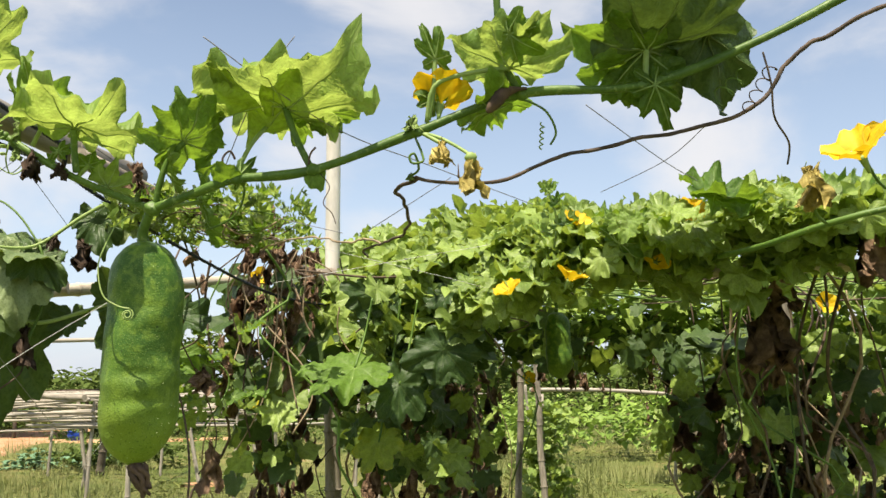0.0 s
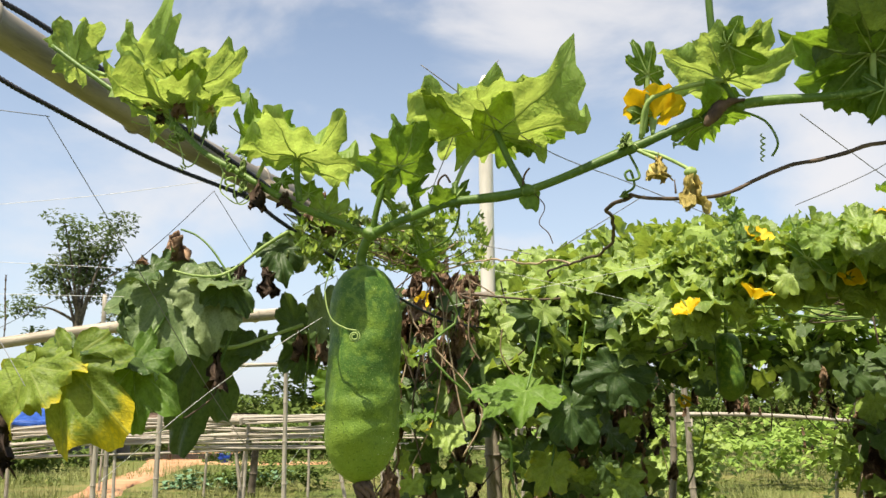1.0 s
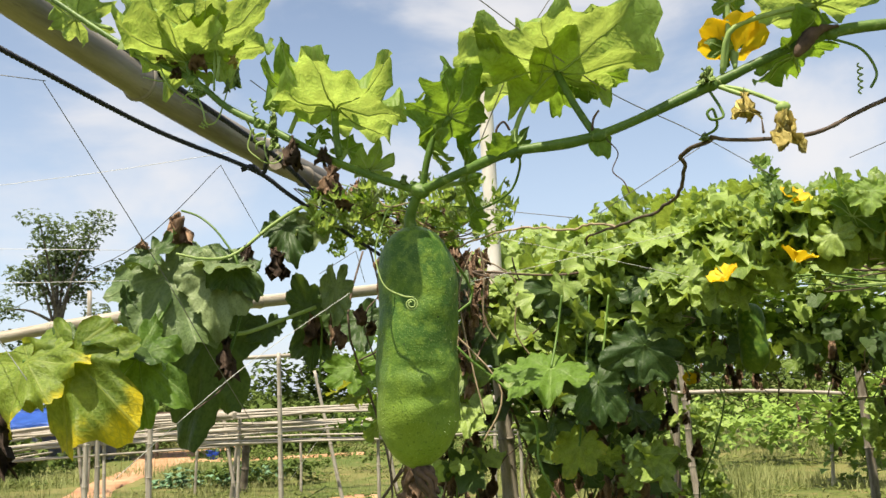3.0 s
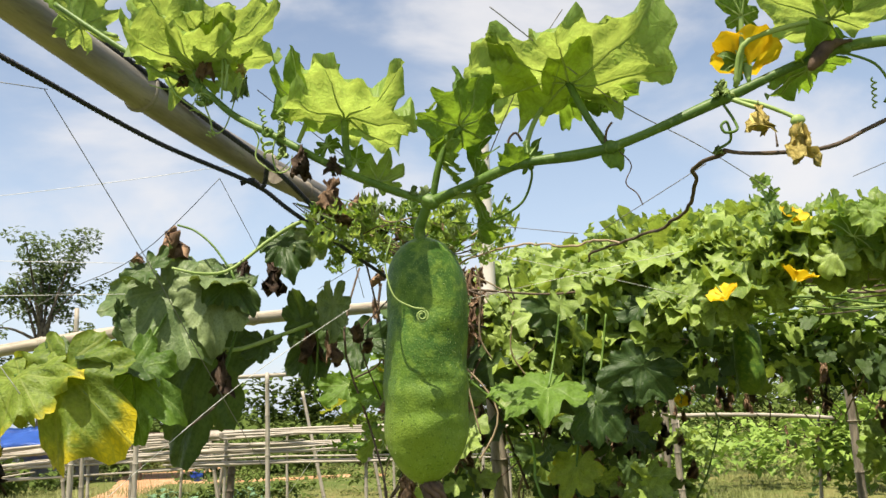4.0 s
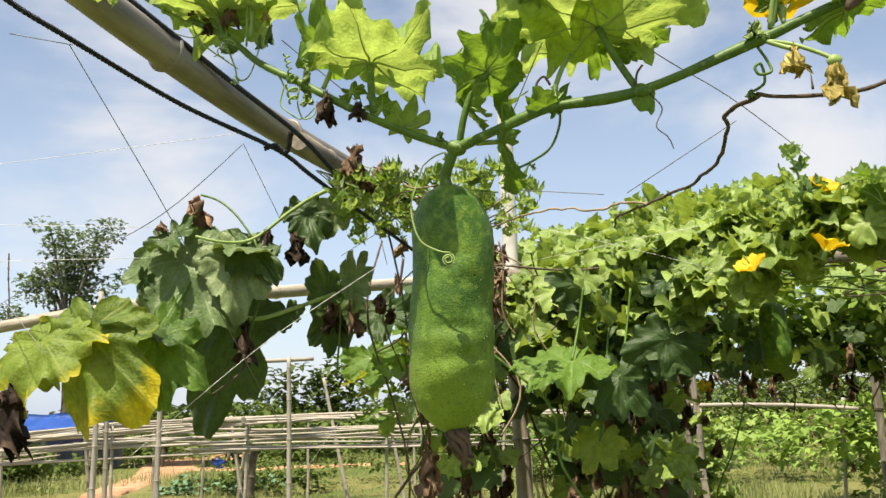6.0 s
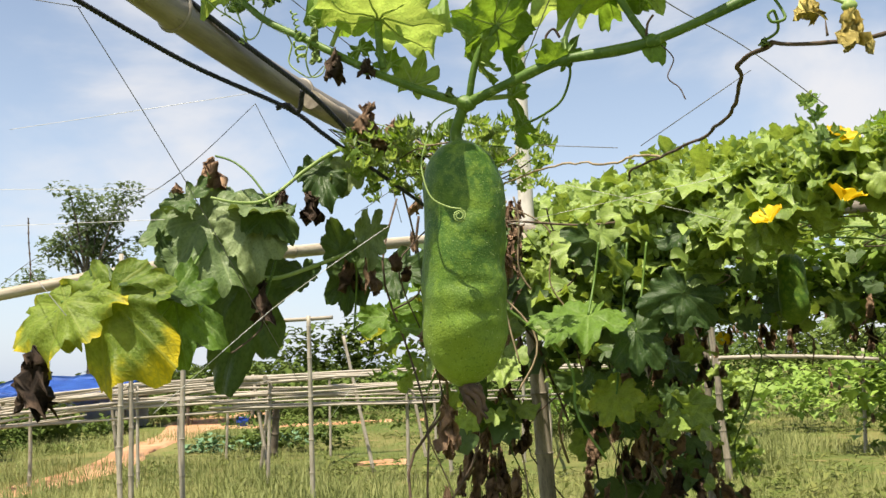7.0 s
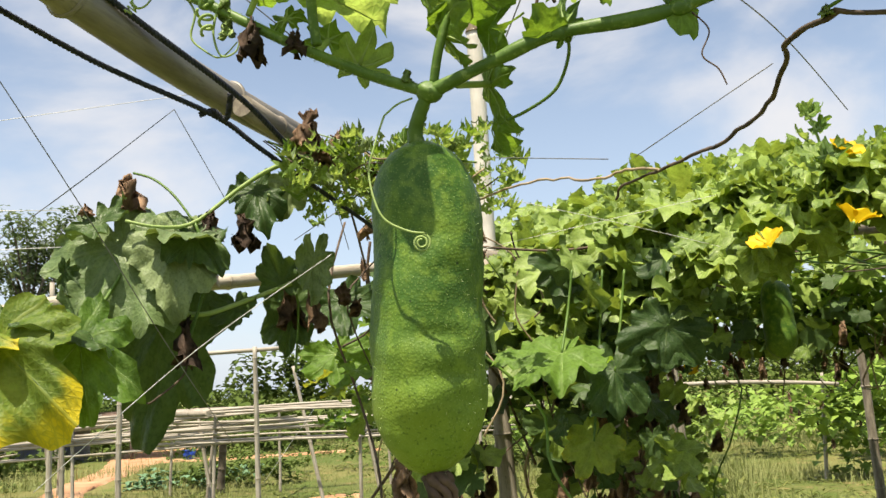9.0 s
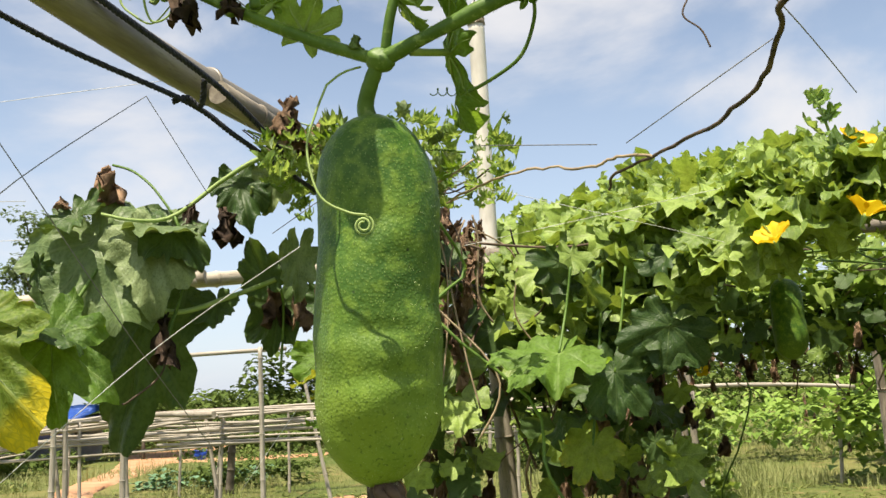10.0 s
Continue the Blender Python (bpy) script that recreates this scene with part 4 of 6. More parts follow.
big_leaf(vine, (-0.124, 1.520, 2.129), (-0.165, 1.355, 2.195), (0.1, 0.3, 1), stalk=[(-0.068, 1.485, 1.998), (-0.099, 1.500, 2.061)], wide=1.3, mat=YOUNG, seed=5, cup=0.06, ruffle=0.15, sinus=0.24, stalk_mat=STEM, stalk_r=0.0065)
big_leaf(vine, (-0.154, 1.600, 2.129), (-0.281, 1.420, 2.156), (0.3, 0.3, 1), stalk=[(-0.213, 1.500, 1.987), (-0.188, 1.540, 2.063)], wide=0.75, mat=YOUNG, seed=6, cup=0.2)
big_leaf(vine, (-0.068, 1.570, 2.146), (0.058, 1.550, 2.180), (-0.2, 0.6, 0.8), wide=0.75, mat=GREEN, seed=7, cup=0.25)
big_leaf(vine, (-0.114, 1.620, 2.151), (-0.031, 1.660, 2.127), (0, 0.6, 0.8), wide=0.9, mat=GREEN, seed=8, cup=0.1)
big_leaf(vine, (-0.291, 1.600, 1.958), (-0.316, 1.660, 2.040), (0.1, 0.6, 0.8), stalk=[(-0.337, 1.550, 1.941), (-0.312, 1.580, 1.951)], wide=1.2, mat=GREEN, seed=9)
big_leaf(vine, (-0.224, 1.490, 1.983), (-0.236, 1.460, 2.003), (0, 0.8, 0.4), wide=0.9, mat=GREEN, seed=10, sinus=0.15)
big_leaf(vine, (-0.204, 1.500, 1.990), (-0.173, 1.520, 2.036), (0, 0.8, 0.4), wide=0.55, mat=GREEN, seed=11)
big_leaf(vine, (-0.065, 1.478, 1.994), (-0.069, 1.470, 1.960), (0, 0.9, 0.2), wide=0.75, mat=GREEN, seed=12, sinus=0.12, ruffle=0.03)
big_leaf(vine, (-0.464, 1.570, 1.980), (-0.438, 1.530, 2.010), (0, 0.7, 0.7), stalk=[(-0.477, 1.550, 1.970)], wide=1, mat=YOUNG, seed=13)
big_leaf(vine, (-0.505, 1.580, 2.022), (-0.500, 1.580, 2.059), (0, 0.7, 0.7), stalk=[(-0.517, 1.550, 1.991)], wide=1.1, mat=GREEN, seed=14)
big_leaf(vine, (-0.552, 1.550, 2.042), (-0.555, 1.570, 2.080), (0, 0.7, 0.7), wide=0.8, mat=GREEN, seed=15)
big_leaf(vine, (-0.806, 1.600, 2.217), (-0.925, 1.500, 2.262), (0.2, 0.3, 1), stalk=[(-0.775, 1.600, 2.151), (-0.799, 1.600, 2.183)], wide=0.95, mat=YOUNG, seed=16, cup=0.12, ruffle=0.13, sinus=0.22, stalk_mat=STEM, stalk_r=0.006)
big_leaf(vine, (-0.881, 1.700, 2.337), (-0.945, 1.590, 2.400), (0.2, 0.2, 1), wide=1.1, mat=YOUNG, seed=17, cup=0.35, ruffle=0.18, sinus=0.3)
big_leaf(vine, (-0.788, 1.620, 2.257), (-0.800, 1.510, 2.300), (0.3, 0.45, 1), stalk=[(-0.797, 1.610, 2.230)], wide=0.8, mat=YOUNG, seed=18, cup=0.15, ruffle=0.14, sinus=0.25)
big_leaf(vine, (-0.783, 1.620, 2.257), (-0.637, 1.560, 2.292), (-0.1, 0.4, 1), wide=0.95, mat=YOUNG, seed=19, cup=0.22, ruffle=0.14, sinus=0.22)
big_leaf(vine, (-1.081, 1.720, 2.374), (-1.133, 1.650, 2.469), (0.1, 0.4, 0.9), stalk=[(-0.992, 1.680, 2.329)], wide=1, mat=YOUNG, seed=20, cup=0.35, ruffle=0.16, sinus=0.3)
big_leaf(vine, (0.557, 1.420, 2.224), (0.390, 1.380, 2.226), (0.2, 0.6, 0.7), stalk=[(0.555, 1.420, 2.155), (0.555, 1.420, 2.191)], wide=0.8, mat=GREEN, seed=21, cup=0.1, sinus=0.16, stalk_r=0.006)
big_leaf(vine, (0.557, 1.430, 2.226), (0.463, 1.470, 2.126), (0.4, 0.7, 0.3), wide=0.8, mat=GREEN, seed=22, cup=0.1, sinus=0.2)
big_leaf(vine, (0.562, 1.420, 2.224), (0.745, 1.340, 2.275), (-0.2, 0.5, 0.8), wide=0.95, mat=OLD_SHADED, seed=23, cup=0.12, sinus=0.16)
big_leaf(vine, (0.679, 1.420, 2.262), (0.727, 1.460, 2.102), (-0.2, 0.9, 0.2), wide=0.75, mat=OLD_SHADED, seed=24, cup=0.1, sinus=0.18)
big_leaf(vine, (0.568, 1.410, 2.154), (0.604, 1.430, 2.079), (0, 0.9, 0.2), wide=0.75, mat=GREEN, seed=25)
big_leaf(vine, (0.298, 1.430, 2.187), (0.229, 1.340, 2.257), (0.2, 0.4, 0.8), stalk=[(0.145, 1.465, 2.089), (0.160, 1.450, 2.157), (0.229, 1.440, 2.180)], wide=1.1, mat=YOUNG, seed=26, cup=0.2, sinus=0.22)
big_leaf(vine, (0.291, 1.380, 2.233), (0.344, 1.360, 2.184), (0, 0.6, 0.7), wide=0.9, mat=GREEN, seed=27, cup=0.15)
big_leaf(vine, (0.160, 1.450, 2.207), (0.129, 1.420, 2.272), (0, 0.8, 0.5), stalk=[(0.148, 1.465, 2.094), (0.157, 1.455, 2.147)], wide=0.55, mat=GREEN, seed=28)
big_leaf(vine, (0.156, 1.470, 2.135), (0.183, 1.470, 2.187), (0, 0.8, 0.5), wide=0.8, mat=GREEN, seed=29)
big_leaf(vine, (0.265, 1.470, 2.121), (0.362, 1.520, 2.146), (0, 0.5, 0.8), wide=0.9, mat=GREEN, seed=30, cup=0.1)
part("petiole", tube([(0.317, 1.450, 2.150), (0.289, 1.440, 2.201), (0.277, 1.430, 2.276), (0.271, 1.420, 2.385)], .007, 7, 20), STEM, vine)


def crumpled(name, at, size, mat, parent, seed, long=1.0, label="", fine=1):
    """A shrivelled leaf or flower: folded sheets that hang together."""
    rng = random.Random(seed)
    bm = bmesh.new()
    for s in range(4 if fine else 3):
        nu, nv = (9, 6) if fine else (7, 4)
        ph = [rng.uniform(0, 6.28) for q in range(4)]
        rows = []
        base = rng.uniform(0, 6.28)
        for i in range(nu):
            u = i / (nu - 1)
            row = []
            for j in range(nv):
                w = (j / (nv - 1) - 0.5) * math.sin((0.12 + 0.88 * u) * 2.6)
                a = base + w * 2.6 + 0.7 * math.sin(u * 5 + ph[0])
                r = 0.26 * (0.3 + u) * (1 + 0.5 * math.sin(w * 9 + ph[1])) + 0.05 * math.sin(u * 14 + ph[2])
                row.append(bm.verts.new((at[0] + size * r * math.cos(a), at[1] + size * r * math.sin(a), at[2] + size * long * (0.5 - u + 0.08 * math.sin(w * 12 + ph[3])))))
            rows.append(row)
        for a, b in zip(rows, rows[1:]):
            for k in range(nv - 1):
                bm.faces.new((a[k], a[k + 1], b[k + 1], b[k]))
    for v in bm.verts:
        q = (v.co - Vector(at)) / size
        v.co += size * 0.20 * noise.noise_vector(q * 3.1 + Vector((seed, 0, 0))) + size * 0.10 * noise.noise_vector(q * 8 + Vector((0, seed, 0)))
    bmesh.ops.solidify(bm, geom=bm.faces[:], thickness=size * 0.012)
    return part(name, bm, mat, parent, label)


def coil(start, axis, turns, r0, r1, thick, parent, mat, seed=0, name="tendril"):
    """A springy spiral tendril along axis."""
    a = Vector(axis)
    s = a.orthogonal().normalized()
    q = a.normalized().cross(s)
    n = int(turns * 12) + 2
    pts = []
    for i in range(n):
        u = i / (n - 1)
        r = r0 + (r1 - r0) * u
        pts.append(Vector(start) + a * u + (s * math.cos(u * turns * 6.283) + q * math.sin(u * turns * 6.283)) * r)
    return part(name, sweep(bmesh.new(), pts, thick, 6), mat, parent)


# the tendril that hangs before the gourd and ends in a flat curl
curl_line = spline([(-0.428, 1.505, 1.891), (-0.439, 1.490, 1.852), (-0.447, 1.484, 1.814), (-0.434, 1.476, 1.763), (-0.406, 1.473, 1.743), (-0.383, 1.472, 1.738)], 30)
for i in range(31):
    a = 1.3 - i * 0.42
    r = 0.0108 * (1 - i / 44)
    curl_line.append(Vector((-0.388 + r * math.cos(a), 1.472 - i * 0.0001, 1.727 + r * math.sin(a))))
part("tendril", sweep(bmesh.new(), spline([(-0.395, 1.545, 1.925), (-0.412, 1.52, 1.91), (-0.428, 1.505, 1.891)], 6)[:-1] + curl_line, 0.0013, 7), STALK, vine, "pale tendril with a curled end")
part("tendril", tube([(-0.199, 1.500, 1.985), (-0.197, 1.520, 1.960), (-0.213, 1.540, 1.925), (-0.248, 1.560, 1.906), (-0.273, 1.580, 1.901)], 0.0022, 7, 30), STEM, vine)
coil((-0.273, 1.58, 1.901), (-0.045, 0.03, 0.012), 4, 0.006, 0.004, 0.0007, vine, STEM)
coil((-0.66, 1.55, 2.06), (0.006, -0.01, -0.035), 2.2, 0.010, 0.007, 0.0022, vine, STALK)
coil((-0.67, 1.55, 2.12), (0.012, 0, -0.055), 5, 0.005, 0.003, 0.0016, vine, STALK)
coil((-0.77, 1.56, 2.16), (-0.02, -0.02, -0.05), 3, 0.012, 0.007, 0.0011, vine, STALK)
coil((-0.79, 1.58, 2.15), (0.006, -0.01, -0.012), 2.5, 0.009, 0.005, 0.0014, vine, STEM)
part("tendril", tube([(-0.75, 1.58, 2.15), (-0.745, 1.57, 2.24), (-0.738, 1.57, 2.19), (-0.742, 1.57, 2.165), (-0.735, 1.565, 2.21)], 0.0022, 6, 24), STALK, vine)
part("tendril", tube([(-0.052, 1.478, 1.99), (-0.035, 1.475, 1.965), (-0.046, 1.475, 1.935), (-0.030, 1.47, 1.915), (-0.022, 1.47, 1.895)], 0.0010, 6, 30), DRY_DARK, vine, "thin dead tendril")
part("tendril", tube([(-0.23, 1.50, 1.99), (-0.235, 1.495, 2.02), (-0.222, 1.495, 2.035), (-0.212, 1.495, 2.02)], 0.0022, 6, 20), DRY_DARK, vine)
part("tendril", tube([(-0.075, 1.48, 2.0), (-0.072, 1.475, 2.025), (-0.062, 1.475, 2.04)], 0.002, 6, 12), DRY_DARK, vine)
part("tendril", tube([(0.124, 1.470, 2.06), (0.135, 1.46, 2.03), (0.137, 1.455, 2.012), (0.118, 1.455, 2.008), (0.112, 1.455, 2.02), (0.122, 1.455, 2.025), (0.130, 1.47, 2.0), (0.116, 1.49, 1.992)], 0.0024, 7, 44), STEM, vine)
part("tendril", tube([(0.322, 1.450, 2.135), (0.365, 1.44, 2.11), (0.385, 1.44, 2.07), (0.375, 1.445, 2.045)], 0.0022, 6, 22), STEM, vine)
coil((0.36, 1.44, 2.085), (-0.004, 0.0, -0.05), 4.5, 0.004, 0.003, 0.0014, vine, STALK)
coil((0.69, 1.41, 2.13), (0.05, 0.0, 0.05), 2.5, 0.018, 0.012, 0.0014, vine, STEM)
part("tendril", tube([(0.775, 1.40, 2.22), (0.79, 1.405, 2.16), (0.80, 1.42, 2.10), (0.84, 1.45, 2.06), (0.86, 1.5, 2.03)], 0.0020, 7, 24), DEAD_STEM, vine)

# buds, dead flowers and small shrivelled things on the vine
crumpled("dead_flower", (-0.538, 1.528, 2.000), 0.038, DRY_DARK, vine, 2, 0.7, "black withered flower")
crumpled("dead_flower", (-0.596, 1.548, 2.014), 0.032, DRY_DARK, vine, 3, 0.8, "black withered flower")
crumpled("dead_flower", (-0.83, 1.60, 2.20), 0.028, DRY_DARK, vine, 4, 0.8, "black withered flower")
crumpled("dead_leaf", (-0.785, 1.59, 2.225), 0.038, DRY, vine, 5, 1.5, "brown withered sheath")
crumpled("dead_leaf", (-0.86, 1.61, 2.235), 0.028, DRY, vine, 6, 0.7, "brown withered sheath")
part("pod", tube([(0.255, 1.430, 2.100), (0.272, 1.430, 2.122), (0.293, 1.430, 2.142), (0.330, 1.435, 2.150)], lambda u: 0.003 + 0.010 * math.sin(min(1, u * 1.15) * math.pi) ** 0.8, 10, 22, wobble=0.2, seed=3), DRY_DARK, vine, "dark withered flower pod")
part("flower_stalk", tube([(0.135, 1.468, 2.07), (0.170, 1.45, 2.055), (0.205, 1.43, 2.03), (0.222, 1.42, 2.015)], 0.0035, 7, 16), STALK, vine)
crumpled("wilted_flower", (0.228, 1.42, 1.982), 0.058, WILTED, vine, 7, 1.25, "wilted straw-yellow flower")
swelling((0.222, 1.42, 2.012), 0.009, vine, STALK, 9)
part("flower_stalk", tube([(0.135, 1.468, 2.07), (0.155, 1.455, 2.055), (0.168, 1.445, 2.045)], 0.004, 7, 10), STALK, vine)
crumpled("seed_bud", (0.170, 1.442, 2.028), 0.052, WILTED, vine, 8, 0.9, "pale green wilted bud")
crumpled("seed_bud", (0.118, 1.455, 2.085), 0.036, STALK, vine, 10, 0.8, "small green bud")
crumpled("seed_bud", (-0.40, 1.545, 1.955), 0.020, STALK, vine, 12, 0.8)


def petal_flower(at, facing, size, parent, seed, name="flower", label="open yellow gourd flower"):
    """Five broad crinkled petals round a throat."""
    m, _ = axes(at, Vector(at) + Vector(facing), Vector(facing).orthogonal())
    rng = random.Random(seed)
    root = None
    for k in range(5):
        bm = bmesh.new()
        rows = []
        ph = rng.uniform(0, 6)
        for i in range(7):
            u = i / 6
            row = []
            for j in range(7):
                w = (j / 6 - 0.5) * 2
                half = 1.10 * math.sin((0.10 + 0.80 * u) * math.pi) ** 0.8 * (0.45 + 0.55 * u)
                a = k * 1.2566 + w * half
                r = size * (0.12 + 0.88 * u * (1 - 0.12 * w * w))
                h = size * (0.95 * u - 0.30 * u * u + 0.09 * u * math.sin(w * 5 + ph))
                row.append(bm.verts.new(m @ Vector((r * math.cos(a), h, r * math.sin(a)))))
            rows.append(row)
        for a, b in zip(rows, rows[1:]):
            for q in range(6):
                bm.faces.new((a[q], a[q + 1], b[q + 1], b[q]))
        if root is None:
            root = part(name, bm, PETAL, parent, label)
        else:
            part("petal", bm, PETAL, root)
    part("calyx", tube([Vector(at) - Vector(facing).normalized() * size * 0.5, Vector(at) + Vector(facing).normalized() * size * 0.08], lambda u: size * (0.05 + 0.10 * u), 8, 6), STALK, root)
    return root


petal_flower((0.170, 1.475, 2.125), (0.1, 0.35, 0.9), 0.062, vine, 3, label="yellow gourd flower behind a leaf")

# buds, bracts and pale tendrils at the western joints
rng = random.Random(83)
for at, size, longer, mat in (((-0.721, 1.60, 2.215), 0.026, 0.7, WILTED), ((-0.713, 1.60, 2.180), 0.020, 1.9, STALK), ((-0.730, 1.60, 2.165), 0.016, 1.8, STALK), ((-0.634, 1.56, 2.075), 0.030, 1.5, STALK), ((-0.634, 1.56, 2.040), 0.026, 1.0, STALK), ((-0.790, 1.60, 2.165), 0.030, 1.0, STALK), ((-0.833, 1.63, 2.233), 0.040, 0.6, DRY), ((-0.596, 1.54, 2.012), 0.046, 1.1, DRY_DARK)):
    crumpled("bud" if mat in (STALK, WILTED) else "dead_flower", at, size, mat, vine, rng.randrange(90), longer)
for pts in ([(-0.797, 1.60, 2.17), (-0.775, 1.59, 2.12), (-0.766, 1.59, 2.09), (-0.745, 1.59, 2.10), (-0.728, 1.60, 2.165), (-0.713, 1.60, 2.20), (-0.721, 1.60, 2.225)],
            [(-0.70, 1.58, 2.105), (-0.679, 1.57, 2.069), (-0.684, 1.57, 2.035), (-0.668, 1.57, 2.016), (-0.645, 1.57, 2.004), (-0.62, 1.56, 2.02)],
            [(-0.646, 1.56, 2.068), (-0.65, 1.555, 2.03), (-0.64, 1.555, 2.0), (-0.62, 1.555, 2.006), (-0.615, 1.555, 2.03)],
            [(-0.797, 1.60, 2.18), (-0.83, 1.62, 2.215), (-0.86, 1.62, 2.19), (-0.90, 1.62, 2.20)],
            [(-0.87, 1.62, 2.225), (-0.84, 1.60, 2.17), (-0.79, 1.60, 2.13), (-0.77, 1.60, 2.115)]):
    part("tendril", tube(pts, lambda u: 0.0019 * (1 - 0.5 * u), 6, 40, wobble=0.2), STALK, vine)
coil((-0.638, 1.56, 2.11), (0.003, 0, -0.05), 4, 0.005, 0.003, 0.0011, vine, STALK)
coil((-0.766, 1.59, 2.093), (-0.012, 0, -0.010), 2.5, 0.008, 0.004, 0.0011, vine, STALK)

# the dead creeper that runs along under the vine
def kinked(points, size, seed, n=30):
    """The same line with small crooks in it."""
    rng = random.Random(seed)
    return [p + Vector((rng.gauss(0, size), rng.gauss(0, size), rng.gauss(0, size))) for p in spline(points, n)]


dead = thing("dead_creeper", "thin dark dead creeper strung under the vine", "vine", at=(0.126, 1.5, 1.989))
part("stem", tube(kinked([(0.993, 1.350, 2.299), (0.898, 1.380, 2.253), (0.823, 1.400, 2.202), (0.785, 1.410, 2.143), (0.710, 1.420, 2.095), (0.541, 1.440, 2.058), (0.380, 1.450, 2.018), (0.274, 1.460, 1.975), (0.126, 1.500, 1.989)], 0.0020, 1), lambda u: 0.0044 - 0.001 * u, 8, 90, wobble=0.3), DEAD_STEM, dead)
part("stem", tube(kinked([(0.126, 1.500, 1.989), (0.094, 1.550, 1.979), (0.114, 1.650, 1.967), (0.124, 1.800, 1.951), (0.111, 2.000, 1.959), (0.067, 2.200, 1.971), (0.023, 2.350, 1.976), (0.030, 2.500, 1.978)], 0.0020, 2), lambda u: 0.0040 - 0.001 * u, 8, 90, wobble=0.3), DEAD_STEM, dead)
part("stem", tube(kinked([(0.067, 2.200, 1.971), (0.025, 2.300, 2.000), (-0.038, 2.400, 2.003), (-0.123, 2.500, 2.035), (-0.249, 2.700, 2.049), (-0.341, 2.900, 2.050)], 0.0020, 3), 0.003, 7, 34, wobble=0.3), PALE_STEM, dead)
part("thorn", tube([(0.205, 1.47, 1.985), (0.204, 1.47, 2.012)], lambda u: 0.0022 * (1 - u * 0.7), 6, 5), DEAD_STEM, dead)
crumpled("dead_leaf", (0.118, 1.50, 1.992), 0.022, STALK, dead, 14, 0.6)
coil((0.74, 1.415, 2.11), (0.06, 0, 0.09), 4, 0.008, 0.012, 0.0012, dead, DEAD_STEM)

# ---- the leaf cluster on the west side ----
west = thing("gourd_vine", "older gourd vine with dull and yellowing drooping leaves", "vine", at=(-0.777, 3.106, 2.206))
big_leaf(west, (-1.348, 3.020, 2.025), (-1.225, 2.920, 1.779), (-0.1, -0.6, 0.8), wide=1, mat=SHEEN_PALE, seed=31, cup=-0.12, ruffle=0.08, sinus=0.16)
big_leaf(west, (-1.173, 2.990, 2.005), (-1.144, 2.930, 1.812), (0.2, -0.75, 0.55), wide=0.75, mat=SHEEN_PALE, seed=32, cup=-0.1, ruffle=0.08, sinus=0.2)
big_leaf(west, (-1.246, 3.120, 1.806), (-1.332, 3.140, 1.455), (0.1, -1.0, 0.0), wide=0.66, mat=OLD_SHADED, seed=33, cup=-0.12, ruffle=0.07, sinus=0.22)
big_leaf(west, (-1.363, 2.800, 1.745), (-1.475, 2.660, 1.782), (0.1, -0.45, 0.9), wide=0.8, mat=OLD_SHADED, seed=34, cup=-0.1, ruffle=0.08, sinus=0.2)
big_leaf(west, (-1.534, 2.680, 1.735), (-1.533, 2.570, 1.463), (-0.05, -0.9, 0.35), wide=0.95, mat=TURNING, seed=57, cup=-0.2, ruffle=0.10, sinus=0.2, droop=0.15)
big_leaf(west, (-1.656, 2.660, 1.719), (-1.700, 2.540, 1.546), (-0.2, -0.8, 0.5), wide=1.05, mat=TURNING, seed=36, cup=-0.2, ruffle=0.08, sinus=0.26, droop=0.15)
big_leaf(west, (-1.380, 2.820, 1.737), (-1.304, 2.720, 1.499), (0.2, -0.85, 0.4), wide=0.72, mat=GREEN, seed=37, cup=-0.15, ruffle=0.08, sinus=0.28)
big_leaf(west, (-1.515, 2.720, 1.718), (-1.602, 2.780, 1.845), (0.1, -0.9, 0.3), wide=0.6, mat=OLD_SHADED, seed=30, cup=0.1, ruffle=0.08, sinus=0.2)
big_leaf(west, (-1.146, 3.010, 2.046), (-1.245, 2.890, 2.043), (0, -0.3, 1), wide=1, mat=SHEEN_PALE, seed=38, cup=-0.1, ruffle=0.06, sinus=0.2)
big_leaf(west, (-1.126, 3.010, 2.045), (-1.098, 2.914, 1.897), (0.2, -0.8, 0.5), wide=0.7, mat=OLD_SHADED, seed=39, sinus=0.2, cup=-0.1)
big_leaf(west, (-1.399, 2.986, 2.093), (-1.332, 2.914, 2.021), (0, -0.8, 0.4), wide=1, mat=OLD_SHADED, seed=40)
big_leaf(west, (-0.958, 3.106, 2.187), (-0.918, 3.058, 2.044), (0.1, -0.8, 0.5), wide=0.85, mat=OLD_SHADED, seed=41, sinus=0.2, cup=-0.1)
big_leaf(west, (-0.860, 3.130, 2.207), (-0.882, 3.130, 2.094), (0.4, -0.7, 0.5), wide=0.8, mat=SHEEN_PALE, seed=42, sinus=0.2, cup=-0.1)
big_leaf(west, (-0.894, 3.130, 1.900), (-0.928, 3.106, 2.010), (0, -0.9, 0.3), wide=0.8, mat=OLD_SHADED, seed=43, sinus=0.2)
big_leaf(west, (-0.787, 3.106, 1.963), (-0.789, 3.082, 1.806), (0.5, -0.8, 0.2), wide=0.55, mat=SHEEN_PALE, seed=44, sinus=0.2)
big_leaf(west, (-1.036, 3.130, 1.835), (-1.030, 3.106, 1.744), (0, -0.9, 0.3), wide=1, mat=OLD_SHADED, seed=45, sinus=0.2)
big_leaf(west, (-0.892, 3.286, 1.840), (-0.919, 3.250, 1.653), (0.2, -0.9, 0.1), wide=0.6, mat=OLD_SHADED, seed=46, sinus=0.2)
